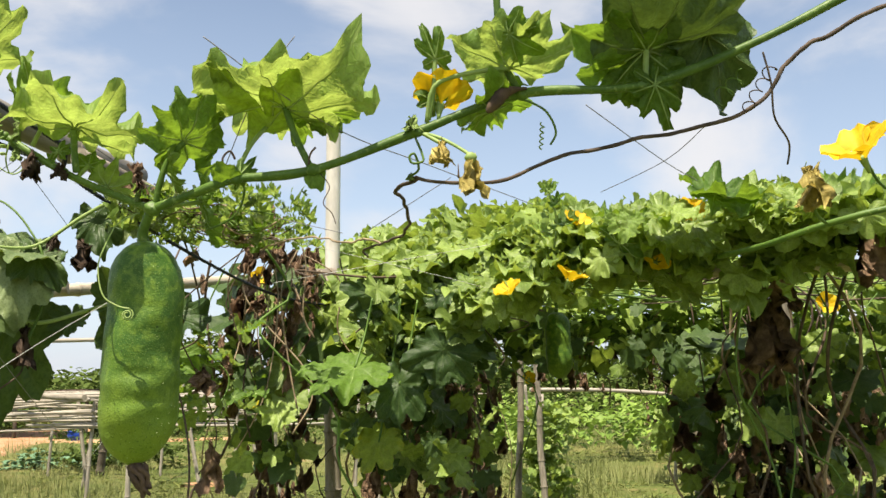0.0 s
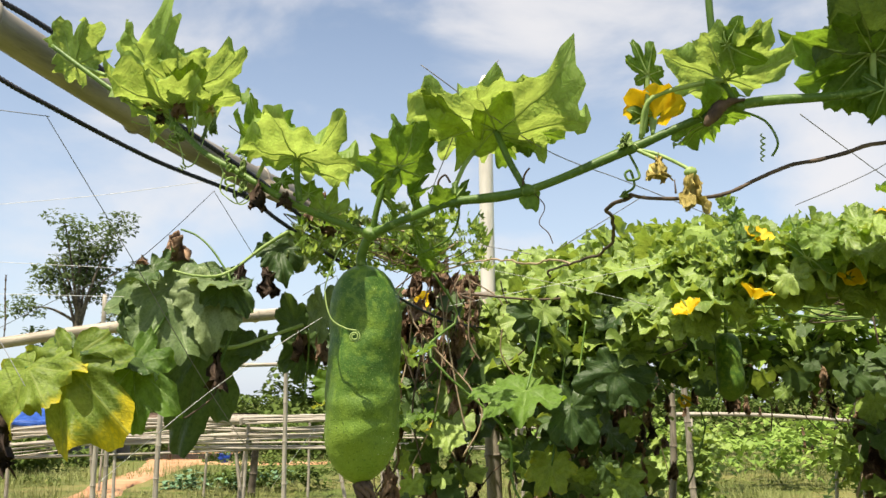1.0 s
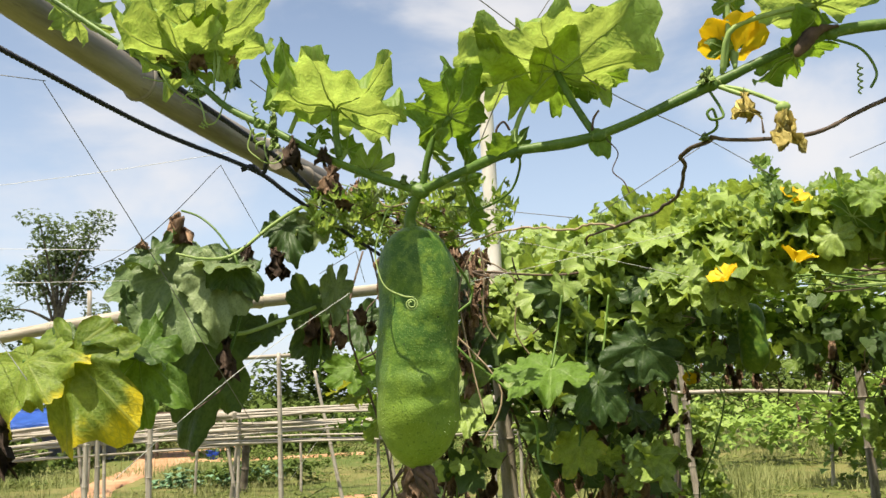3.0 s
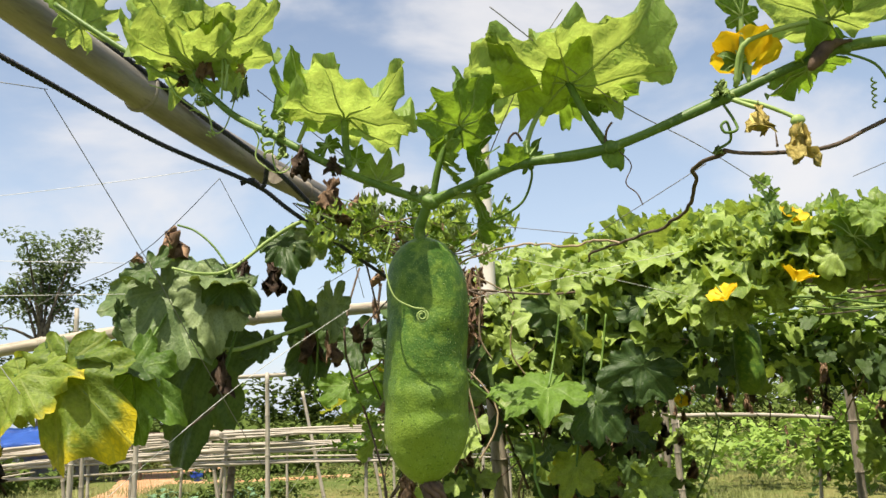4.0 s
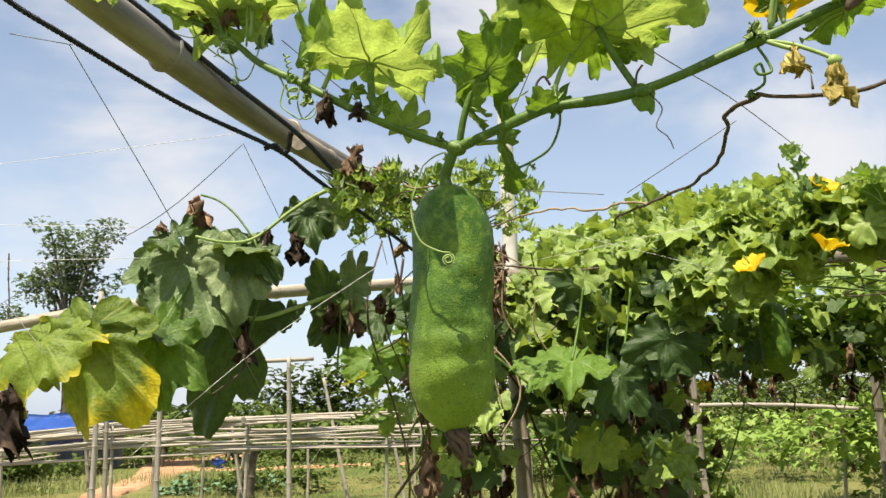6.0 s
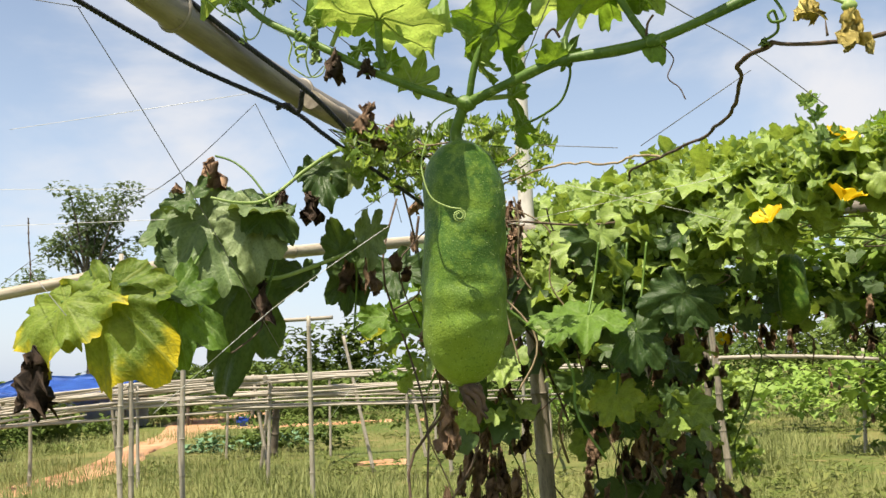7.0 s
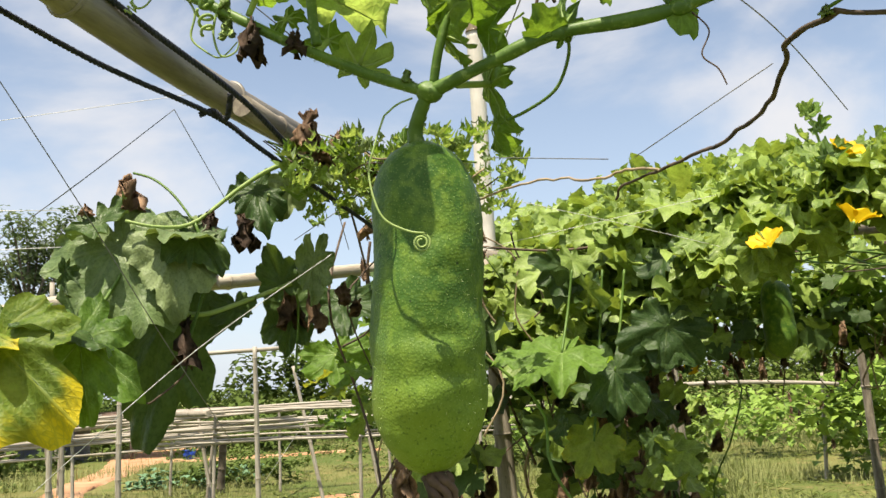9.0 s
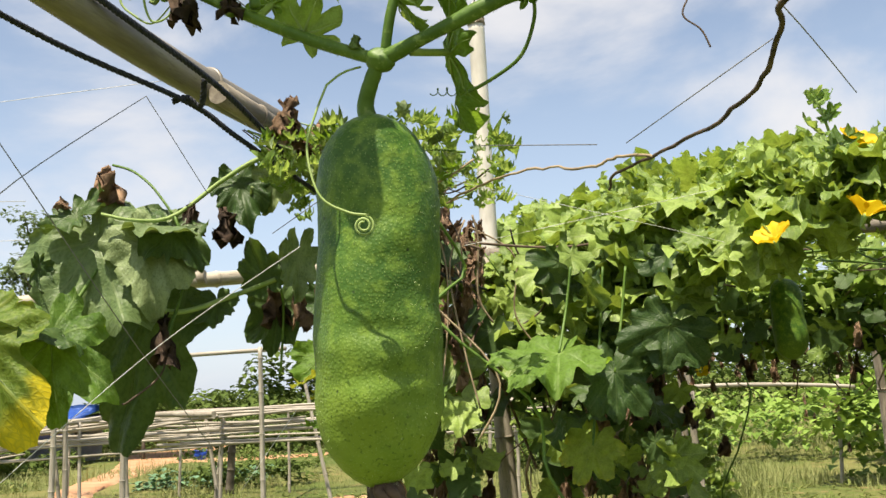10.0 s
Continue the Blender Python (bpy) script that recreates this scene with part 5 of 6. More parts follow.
big_leaf(west, (-0.766, 3.526, 1.875), (-0.739, 3.466, 1.737), (0, -0.8, 0.4), wide=1.2, mat=OLD_SHADED, seed=47, sinus=0.2)
big_leaf(west, (-0.819, 3.706, 1.702), (-0.789, 3.646, 1.551), (0, -0.8, 0.5), wide=1.1, mat=GREEN, seed=48, sinus=0.2)
big_leaf(west, (-1.474, 2.938, 1.943), (-1.472, 2.938, 1.857), (0.8, -0.5, 0), wide=0.5, mat=OLD_SHADED, seed=49)
part("stem", tube([(-0.723, 3.130, 2.299), (-0.885, 3.106, 2.266), (-1.004, 3.082, 2.194), (-1.126, 3.022, 2.083), (-1.212, 2.962, 2.062), (-1.302, 2.938, 2.081)], lambda u: 0.0085 * (1 - 0.5 * u), 7, 20), STALK, west)
part("stem", tube([(-0.862, 3.130, 1.899), (-0.990, 3.106, 1.852), (-1.116, 3.046, 1.809), (-1.216, 2.986, 1.831)], .0075, 7, 20), STALK, west)
part("stem", tube([(-1.126, 3.022, 2.083), (-1.086, 3.010, 1.965), (-1.112, 3.034, 1.851), (-1.137, 2.986, 1.714), (-1.126, 2.986, 1.656)], .005, 7, 20), STEM, west)
part("stem", tube([(-1.296, 3.020, 2.023), (-1.386, 2.900, 1.797), (-1.497, 2.800, 1.739), (-1.543, 2.690, 1.739), (-1.676, 2.670, 1.723)], .0055, 7, 24), STEM, west)
part("stem", tube([(-1.130, 3.022, 2.087), (-1.198, 3.046, 2.176), (-1.272, 3.082, 2.237), (-1.342, 3.106, 2.266)], .004, 7, 20), STEM, west)
part("stem", tube([(-1.137, 2.986, 1.733), (-1.146, 2.986, 1.638), (-1.216, 2.938, 1.566), (-1.236, 2.938, 1.558)], .003, 7, 20), DEAD_STEM, west)
part("stem", tube([(-0.862, 3.130, 1.899), (-0.861, 3.226, 1.835), (-0.878, 3.250, 1.631)], .004, 7, 20), STEM, west)
part("stem", tube([(-0.723, 3.130, 2.299), (-0.687, 3.466, 2.069), (-0.661, 3.586, 1.807), (-0.794, 3.706, 1.725)], .004, 7, 20), DEAD_STEM, west)
crumpled("dead_leaf", (-1.353, 3.082, 2.194), 0.144, DRY, west, 21, 0.9, "crumpled brown dead leaf")
crumpled("dead_leaf", (-1.437, 2.986, 2.128), 0.048, DRY, west, 22, 0.6)
crumpled("dead_leaf", (-1.086, 3.046, 2.074), 0.078, DRY_DARK, west, 23, 1.2, "black withered leaf")
crumpled("dead_leaf", (-0.988, 3.058, 2.052), 0.102, DRY_DARK, west, 24, 1.0, "black withered leaf")
crumpled("dead_leaf", (-1.717, 2.600, 1.489), 0.135, DRY_DARK, west, 25, 1.4, "black withered leaf")
crumpled("dead_leaf", (-1.143, 2.986, 1.726), 0.090, DRY_DARK, west, 26, 1.5, "black withered leaf")
crumpled("dead_leaf", (-0.891, 3.250, 1.846), 0.108, DRY, west, 27, 1.4, "brown withered leaf")
crumpled("dead_leaf", (-0.819, 3.226, 1.834), 0.096, DRY, west, 28, 1.5, "brown withered leaf")
rng = random.Random(61)
for i in range(26):
    p = Vector((rng.uniform(-0.87, -0.44), rng.uniform(3.2, 4.0), rng.uniform(1.43, 1.82)))
    s = rng.uniform(0.036, 0.078)
    big_leaf(west, p, p + Vector((rng.uniform(-1, 1), -0.6, rng.uniform(-0.8, 0.3))).normalized() * s, (rng.uniform(-0.4, 0.4), -0.5, 0.8), 1.1, GREEN if i % 4 else TURNING, 300 + i)
part("stem", tube([(-0.597, 3.706, 2.086), (-0.681, 3.646, 1.786), (-0.561, 3.706, 1.606), (-0.657, 3.586, 1.390)], 0.004, 6, 26), STEM, west)

# ---- young shoot that winds about the beam behind the gourd ----
shoot = thing("gourd_vine_tips", "pale young vine tips and buds tangled on the beam", "vine", at=(-0.30, 2.84, 2.14))
rng = random.Random(71)
for i in range(300):
    p = Vector((-0.80 + 0.62 * rng.random(), rng.uniform(2.60, 3.26), 0))
    p.z = 2.105 + 0.13 * rng.random() - 0.10 * abs(p.x + 0.44)
    s = rng.uniform(0.017, 0.050)
    d = Vector((rng.uniform(-1, 1), rng.uniform(-1, 0.4), rng.uniform(-0.5, 0.8))).normalized()
    big_leaf(shoot, p, p + d * s, (rng.uniform(-0.6, 0.6), rng.uniform(-0.6, 0.3), 0.7), 1.0, (YOUNG, GREEN, YOUNG, SHEEN_PALE, YOUNG)[i % 5], 500 + i % 23, ruffle=0.3, cup=0.5)
for i in range(26):
    a = Vector((-0.89 + rng.random() * 0.24, 2.72 + rng.random() * 0.36, 2.248))
    b = Vector((-0.476 + rng.random() * 0.30, 2.72 + rng.random() * 0.71, 2.153))
    mids = [a.lerp(b, u) + Vector((0, rng.gauss(0, 0.08), rng.gauss(-0.03, 0.04))) for u in (0.25, 0.5, 0.75)]
    part("stem", tube([a, *mids, b], rng.uniform(0.0015, 0.003), 6, 26), (STEM, DEAD_STEM, STALK, DEAD_STEM, PALE_STEM)[i % 5], shoot)
for i in range(18):
    u = rng.random()
    crumpled("dead_leaf", (-0.726 + 0.357 * u + rng.gauss(0, 0.018), 2.724 + 0.416 * u, 2.242 - 0.119 * u + rng.gauss(0, 0.014)), rng.uniform(0.036, 0.071), (DRY, DRY_DARK, DRY)[i % 3], shoot, 200 + i, rng.uniform(0.5, 1.0), fine=0)
for i in range(24):
    a = Vector((-0.797 + 0.595 * rng.random(), 2.605 + rng.random() * 0.595, 2.129 + 0.095 * rng.random()))
    coil(a, (rng.gauss(0, 0.025), rng.gauss(0, 0.02), rng.gauss(0, 0.025)), 2.5, 0.008, 0.004, 0.0011, shoot, STALK)
crumpled("dead_leaf", (-0.726, 2.724, 2.260), 0.107, DRY, shoot, 31, 1.0, "brown dry leaf on the beam")
crumpled("dead_leaf", (-0.654, 2.783, 2.224), 0.083, DRY, shoot, 32, 1.0, "brown dry leaf on the beam")

# ---- ropes ----


def rope(points, r, label, seed):
    """Three strands laid round one another."""
    root = thing("rope", label, "rope", "trellis ropes", at=points[0])
    core = spline(points, 420)
    for k in range(3):
        pts, s = [], 0.0
        for i, p in enumerate(core):
            d = (core[min(i + 1, len(core) - 1)] - core[max(i - 1, 0)]).normalized()
            if i:
                s += (p - core[i - 1]).length
            u = d.cross(Vector((0, 0, 1))).normalized()
            w = d.cross(u)
            a = s / 0.034 * 6.283 + k * 2.094
            pts.append(p + (u * math.cos(a) + w * math.sin(a)) * r * 0.5)
        part("strand", sweep(bmesh.new(), pts, r * 0.62, 6), ROPE, root)
    return root


rope([(-1.511, 1.677, 2.528), (-1.409, 1.891, 2.440), (-1.305, 2.010, 2.383), (-1.134, 2.307, 2.314), (-0.944, 2.605, 2.268), (-0.846, 2.724, 2.202), (-0.620, 3.081, 2.065), (-0.40, 3.9, 1.99), (-0.2, 4.84, 2.02)], 0.0069, "taut black rope slung beside the bamboo beam", 1)
rope([(-1.452, 1.534, 2.605), (-1.280, 1.891, 2.559), (-1.121, 2.069, 2.447), (-1.008, 2.307, 2.380), (-0.877, 2.545, 2.303), (-0.810, 2.724, 2.246), (-0.773, 2.843, 2.201)], 0.0074, "black rope lying along the bamboo beam", 2)
rope([(-0.976, 2.581, 2.266), (-0.946, 2.593, 2.278), (-0.916, 2.605, 2.260), (-0.892, 2.557, 2.308)], 0.0071, "knotted end of black rope on the beam", 3)

# ---- net threads ----


def thread(points, r=0.0011, mat=THREAD):
    r = r if mat is THREAD else 0.0008
    ob = thing("thread", "thin grey net thread strung across the trellis", "thread", "net threads", at=points[0])
    part("strand", tube(points, r, 5, 2 if len(points) == 2 else 24), mat, ob)
    return ob


thread([(-1.812, 2.600, 2.255), (-1.376, 2.500, 2.258), (-1.018, 2.621, 2.335)], mat=WHITE_THREAD)
thread([(-1.837, 2.600, 2.069), (-1.285, 2.500, 2.022)], mat=WHITE_THREAD)
thread([(-1.890, 2.700, 1.975), (-1.283, 2.500, 1.933)], mat=WHITE_THREAD)
thread([(-1.243, 1.900, 2.313), (-1.093, 2.122, 1.977), (-1.032, 2.500, 1.691), (-1.008, 3.000, 1.426)])
thread([(-1.042, 2.584, 2.285), (-1.093, 2.122, 1.977), (-1.450, 2.500, 1.950), (-1.810, 2.700, 1.848), (-2.055, 2.930, 1.789)])
thread([(-1.042, 2.584, 2.285), (-1.039, 3.056, 2.149)])
thread([(-0.714, 1.700, 2.212), (-0.551, 1.900, 2.112)])
thread([(-0.260, 1.400, 2.220), (-0.043, 1.550, 2.106), (0.175, 1.800, 2.088), (0.499, 2.300, 2.103)])
thread([(-0.117, 1.600, 2.306), (-0.187, 1.600, 2.197), (-0.267, 1.700, 2.049)])
thread([(0.237, 2.000, 2.108), (0.029, 2.254, 2.013)])
thread([(-0.249, 2.500, 2.093), (-0.036, 2.199, 1.998)])
thread([(-0.600, 2.200, 1.834), (-0.884, 2.200, 1.649), (-1.190, 2.200, 1.400)], mat=WHITE_THREAD)
thread([(-0.780, 3.000, 1.520), (-0.933, 3.000, 1.314)], mat=WHITE_THREAD)
thread([(0.484, 1.600, 2.174), (0.749, 1.900, 2.134), (0.946, 2.200, 2.157)])
thread([(0.774, 1.700, 2.162), (0.749, 1.900, 2.134), (0.698, 2.300, 2.142)])
thread([(-1.810, 2.700, 1.848), (-1.466, 2.300, 1.656)])
thread([(-0.319, 2.800, 2.088), (0.360, 3.200, 1.986), (0.896, 3.400, 1.862)], mat=WHITE_THREAD)
thread([(-0.309, 3.000, 1.948), (0.432, 3.300, 2.125), (1.254, 3.400, 2.282)], mat=WHITE_THREAD)
thread([(-1.236, 1.900, 2.313), (-1.325, 1.800, 2.300)])
thread([(-0.639, 2.600, 2.006), (-0.768, 2.700, 1.956)])
thread([(-0.639, 2.600, 2.006), (-0.628, 2.700, 1.924)])

# ---- the canopy of vines over the trellis ----
canopy = thing("vine_canopy", "dense sunlit green gourd foliage spread over the trellis", "vines", at=(1.0, 4.6, 2.2))
FINE = [leaf_geo(700 + i, 7, 60, 0.10, 0.13, 0.22, 0.24, 0.08, 0.045) for i in range(8)]
LEAVES = [leaf_geo(700 + i, 4, 34, 0.10, 0.13, 0.22, 0.24, 0.08, 0.04) for i in range(8)]
FAR_LEAVES = [leaf_geo(700 + i, 2, 20, 0.12, 0.10, 0.22, 0.22, 0.06, 0.02) for i in range(8)]
LEAF_MESHES = [mesh_of("leaf", v, f, uv, CROWD_ONE) for v, f, uv in FINE]
LEAF_OLD = [mesh_of("leaf", v, f, uv, OLD_SHADED) for v, f, uv in FINE[:4]]


def front(x):
    """How near the foliage comes, along x."""
    return float(np.interp(x, [-0.6, -0.15, 0.3, 0.8, 1.3, 2.0, 3.0, 6.0], [5.2, 4.7, 3.7, 3.0, 2.65, 2.45, 2.6, 3.2]))


def top(x, y):
    rise = 0.16 * noise.noise(Vector((x * 1.3, y * 1.3, 5))) + 0.07 * noise.noise(Vector((x * 4, y * 4, 9)))
    edge = min(1.0, max(0.0, (y - front(x)) / 1.25))
    return 2.09 + 0.42 * edge ** 0.7 + rise * (0.5 + 0.5 * edge) + 0.03 * max(0, y - 5)


rng = random.Random(101)
near = []
old_near = []


def put(p, yaw, tip_up, roll, size, old=False, keep=None):
    m = Matrix.Translation(p) @ Matrix.Rotation(yaw, 4, "Z") @ Matrix.Rotation(tip_up, 4, "X") @ Matrix.Rotation(roll, 4, "Y") @ Matrix.Diagonal((size * rng.uniform(0.9, 1.25), size, size, 1))
    k = rng.randrange(8)
    score = p.y + 0.6 * abs(p.x - 0.6) + rng.random() * 0.8
    near.append((score, k, m)) if not old else old_near.append((score, k % 4, m))


# upper sheet, leaves laid over one another and turned up to the light
for i in range(5000):
    x = rng.uniform(-0.55, 7.5)
    y = front(x) + (7.5 - front(x)) * rng.random() ** 1.5
    if x < 0.0 and rng.random() < 0.45:
        continue
    if x > 0.95 + 0.2 * rng.random() and front(x) + 1.0 < y < 5.6:
        continue
    z = top(x, y) - 0.22 * rng.random() ** 2.0 - (0.15 if x > 1.0 and y > 5.0 else 0.0)
    put(Vector((x, y, z)), math.pi + rng.gauss(0, 1.0), rng.gauss(-0.55, 0.5), rng.gauss(0, 0.5), 0.06 + 0.10 * rng.random() ** 1.4)
# the front edge, where shoots hang over
for i in range(1050):
    x = rng.uniform(-0.15, 4.2)
    low = rng.random() ** 1.4
    y = front(x) + 0.12 - 0.26 * low + rng.gauss(0, 0.08)
    z = 2.17 - float(np.interp(x, [0.0, 0.35, 0.5, 0.75, 0.95, 1.3], [0.50, 0.42, 0.27, 0.20, 0.14, 0.07])) * low
    put(Vector((x, y, z)), math.pi + rng.gauss(0, 0.8), rng.gauss(-0.55, 0.45), rng.gauss(0, 0.45), 0.055 + 0.10 * rng.random() ** 1.4)
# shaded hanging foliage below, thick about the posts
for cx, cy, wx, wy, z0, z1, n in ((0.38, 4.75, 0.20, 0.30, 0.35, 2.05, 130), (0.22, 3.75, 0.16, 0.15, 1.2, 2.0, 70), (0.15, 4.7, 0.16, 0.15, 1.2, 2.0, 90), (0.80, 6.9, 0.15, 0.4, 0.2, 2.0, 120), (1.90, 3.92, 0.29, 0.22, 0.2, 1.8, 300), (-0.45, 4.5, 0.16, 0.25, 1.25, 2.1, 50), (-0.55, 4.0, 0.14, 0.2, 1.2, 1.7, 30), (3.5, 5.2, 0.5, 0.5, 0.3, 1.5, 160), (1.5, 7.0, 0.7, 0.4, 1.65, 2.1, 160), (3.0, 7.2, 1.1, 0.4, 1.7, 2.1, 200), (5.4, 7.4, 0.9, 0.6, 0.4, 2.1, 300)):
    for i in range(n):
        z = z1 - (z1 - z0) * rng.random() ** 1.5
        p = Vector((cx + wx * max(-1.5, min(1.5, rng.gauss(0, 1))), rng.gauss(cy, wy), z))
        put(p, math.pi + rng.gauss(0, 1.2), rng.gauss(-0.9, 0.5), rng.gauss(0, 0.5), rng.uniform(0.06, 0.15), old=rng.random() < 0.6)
# a lighter climber on a stake beyond the canopy
for i in range(560):
    u = rng.random()
    p = Vector((2.27 + rng.gauss(0, 0.17) + 0.07 * math.sin(u * 9), 11.3 + rng.gauss(0, 0.15), 0.05 + 1.25 * u))
    put(p, math.pi + rng.gauss(0, 1.2), rng.gauss(-0.6, 0.5), rng.gauss(0, 0.5), rng.uniform(0.05, 0.09))

near.sort(key=lambda q: q[0])
for score, k, m in near[:250]:
    ob = new("leaf", LEAF_MESHES[k])
    ob.parent = canopy
    ob.matrix_parent_inverse = Matrix.Translation(-canopy.location)
    ob.matrix_basis = m
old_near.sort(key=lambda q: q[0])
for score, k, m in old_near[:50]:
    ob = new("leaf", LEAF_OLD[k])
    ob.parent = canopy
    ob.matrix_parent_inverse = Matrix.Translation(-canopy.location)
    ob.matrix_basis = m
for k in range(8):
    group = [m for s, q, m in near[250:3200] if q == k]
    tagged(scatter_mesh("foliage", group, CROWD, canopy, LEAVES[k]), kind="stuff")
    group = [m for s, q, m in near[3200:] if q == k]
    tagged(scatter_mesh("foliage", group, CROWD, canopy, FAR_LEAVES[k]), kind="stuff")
# the dark leaf colour carries part of the shade under the canopy
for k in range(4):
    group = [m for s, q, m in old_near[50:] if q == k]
    tagged(scatter_mesh("old_foliage", group, OLD_SHADED, canopy, FAR_LEAVES[k], "dull shaded hanging leaves"), kind="stuff")

# stems that run through the canopy and hang from it
rng = random.Random(131)
for i in range(60):
    x = rng.uniform(0.1, 4.5)
    y = front(x) + 0.2 + rng.random() * 2.5
    a = Vector((x, y, 2.12))
    pts = [a]
    for j in range(4):
        a = a + Vector((rng.gauss(0.1, 0.25), rng.gauss(0.05, 0.2), rng.gauss(0, 0.04)))
        pts.append(a)
    part("stem", tube(pts, rng.uniform(0.003, 0.006), 6, 20), (STEM, DEAD_STEM, STALK)[i % 3], canopy)
dry = thing("dead_vines", "brown withered leaves and bare stems hanging below the canopy", "vines", at=(0.6, 5.0, 2.0))
crush = []
for cx, cy, wx, wy, z0, z1, n in ((0.36, 4.5, 0.22, 0.3, 0.2, 1.7, 120), (0.62, 6.1, 0.14, 0.15, 0.1, 1.5, 70), (-0.46, 4.6, 0.13, 0.3, 0.25, 2.15, 140), (-0.62, 3.9, 0.14, 0.4, 1.55, 2.1, 22), (0.82, 7.0, 0.16, 0.4, 0.2, 1.6, 50), (1.84, 3.75, 0.28, 0.2, 0.05, 1.65, 190), (3.4, 5.2, 0.5, 0.4, 0.1, 1.6, 60), (1.9, 7.4, 0.9, 0.5, 1.55, 1.95, 60), (3.4, 8.6, 1.1, 0.5, 1.5, 1.9, 50), (5.2, 8.2, 0.9, 0.7, 0.1, 1.8, 60), (4.9, 13.3, 0.4, 0.4, 0.1, 1.5, 24)):
    for i in range(n):
        crush.append((cx + wx * max(-1.5, min(1.5, rng.gauss(0, 1))), rng.gauss(cy, wy), rng.uniform(z0, z1)))
CRUMPLED = []
for k in range(6):
    ob = crumpled("dead_leaf", (0, 0, 0), 1.0, DRY if k else DRY_DARK, dry, 900 + k, 1.15, fine=1)
    CRUMPLED.append(ob.data)
    bpy.data.objects.remove(ob)
crush.sort(key=lambda p: p[1] + 0.5 * abs(p[0] - 0.6))
for i, p in enumerate(crush[:280]):
    ob = new("dead_leaf", CRUMPLED[i % 6])
    ob.parent = dry
    ob.matrix_parent_inverse = Matrix.Translation(-dry.location)
    s = rng.uniform(0.05, 0.125)
    ob.matrix_basis = Matrix.Translation(p) @ Matrix.Rotation(rng.uniform(0, 6.28), 4, "Z") @ Matrix.Rotation(rng.gauss(0, 0.3), 4, "X") @ Matrix.Diagonal((s * rng.uniform(0.5, 1.0), s * rng.uniform(0.5, 1.0), s * rng.uniform(0.6, 1.1), 1))
places = [[] for k in range(6)]
for i, p in enumerate(crush[280:]):
    s = rng.uniform(0.06, 0.14)
    places[i % 6].append(Matrix.Translation(p) @ Matrix.Rotation(rng.uniform(0, 6.28), 4, "Z") @ Matrix.Diagonal((s * 0.6, s * 0.6, s, 1)))
for k in range(6):
    me = CRUMPLED[k]
    tile = (np.array([v.co[:] for v in me.vertices]), [tuple(q.vertices) for q in me.polygons], None)
    if places[k]:
        tagged(scatter_mesh("withered_leaves", places[k], me.materials[0], dry, tile), kind="stuff")
for cx, cy, wx, z0, n in ((0.33, 4.7, 0.22, 0.0, 16), (-0.6, 3.8, 0.15, 0.6, 5), (-0.40, 4.6, 0.16, 0.0, 9), (0.82, 7.1, 0.16, 0.0, 14), (1.75, 3.5, 0.28, 0.0, 14), (3.2, 5.2, 0.6, 0.0, 16), (2.3, 7.4, 1.0, 1.4, 20)):
    for i in range(n):
        a = Vector((cx + wx * max(-1.3, min(1.3, rng.gauss(0, 1))), rng.gauss(cy, 0.25), 2.15))
        z1 = max(z0 - 0.02, rng.uniform(z0 - 0.5, 1.5))
        b = Vector((a.x + rng.gauss(0, 0.2), a.y + rng.gauss(0, 0.15), z1))
        mids = [a.lerp(b, u) + Vector((rng.gauss(0, 0.10), rng.gauss(0, 0.10), rng.gauss(0, 0.06))) for u in (0.2, 0.4, 0.6, 0.8)]
        part("stem", tube([a, *mids, b], rng.uniform(0.003, 0.007), 6, 18), (DEAD_STEM, PALE_STEM, DEAD_STEM, STEM)[i % 4], dry)
tangle = thing("withered_vine", "hanging tangle of brown crumpled leaves below the beam", "vine", at=(-0.361, 4.000, 2.200))
rng = random.Random(211)
for i, p in enumerate(((-0.386, 3.900, 2.290), (-0.361, 4.000, 2.200), (-0.386, 4.000, 2.069), (-0.350, 4.100, 1.973), (-0.380, 4.100, 1.842), (-0.346, 4.100, 1.736), (-0.404, 3.800, 2.172), (-0.316, 4.200, 2.145), (-0.288, 4.300, 2.242), (-0.342, 4.200, 1.607), (-0.422, 3.700, 2.207), (-0.264, 4.300, 2.100))):
    for j in range(3):
        q = Vector(p) + Vector((rng.gauss(0, 0.022), rng.gauss(0, 0.10), rng.gauss(0, 0.035)))
        ob = new("dead_leaf", CRUMPLED[(i + j) % 6 or 1])
        ob.parent = tangle
        ob.matrix_parent_inverse = Matrix.Translation(-tangle.location)
        w = rng.uniform(0.07, 0.12)
        ob.matrix_basis = Matrix.Translation(q) @ Matrix.Rotation(rng.uniform(0, 6.28), 4, "Z") @ Matrix.Rotation(rng.gauss(0, 0.5), 4, "X") @ Matrix.Diagonal((w * 0.7, w * 0.7, w, 1))
for i in range(14):
    a = Vector((-0.36 + rng.gauss(0, 0.09), 4.0 + rng.gauss(0, 0.2), 2.20))
    b = a + Vector((rng.gauss(0.02, 0.10), rng.gauss(0, 0.1), -rng.uniform(0.3, 0.9)))
    part("stem", tube([a, a.lerp(b, 0.3) + Vector((rng.gauss(0, 0.06), 0, 0.02)), a.lerp(b, 0.7) + Vector((rng.gauss(0, 0.06), 0, -0.02)), b], rng.uniform(0.002, 0.0045), 6, 18), (DEAD_STEM, PALE_STEM)[i % 2], tangle)
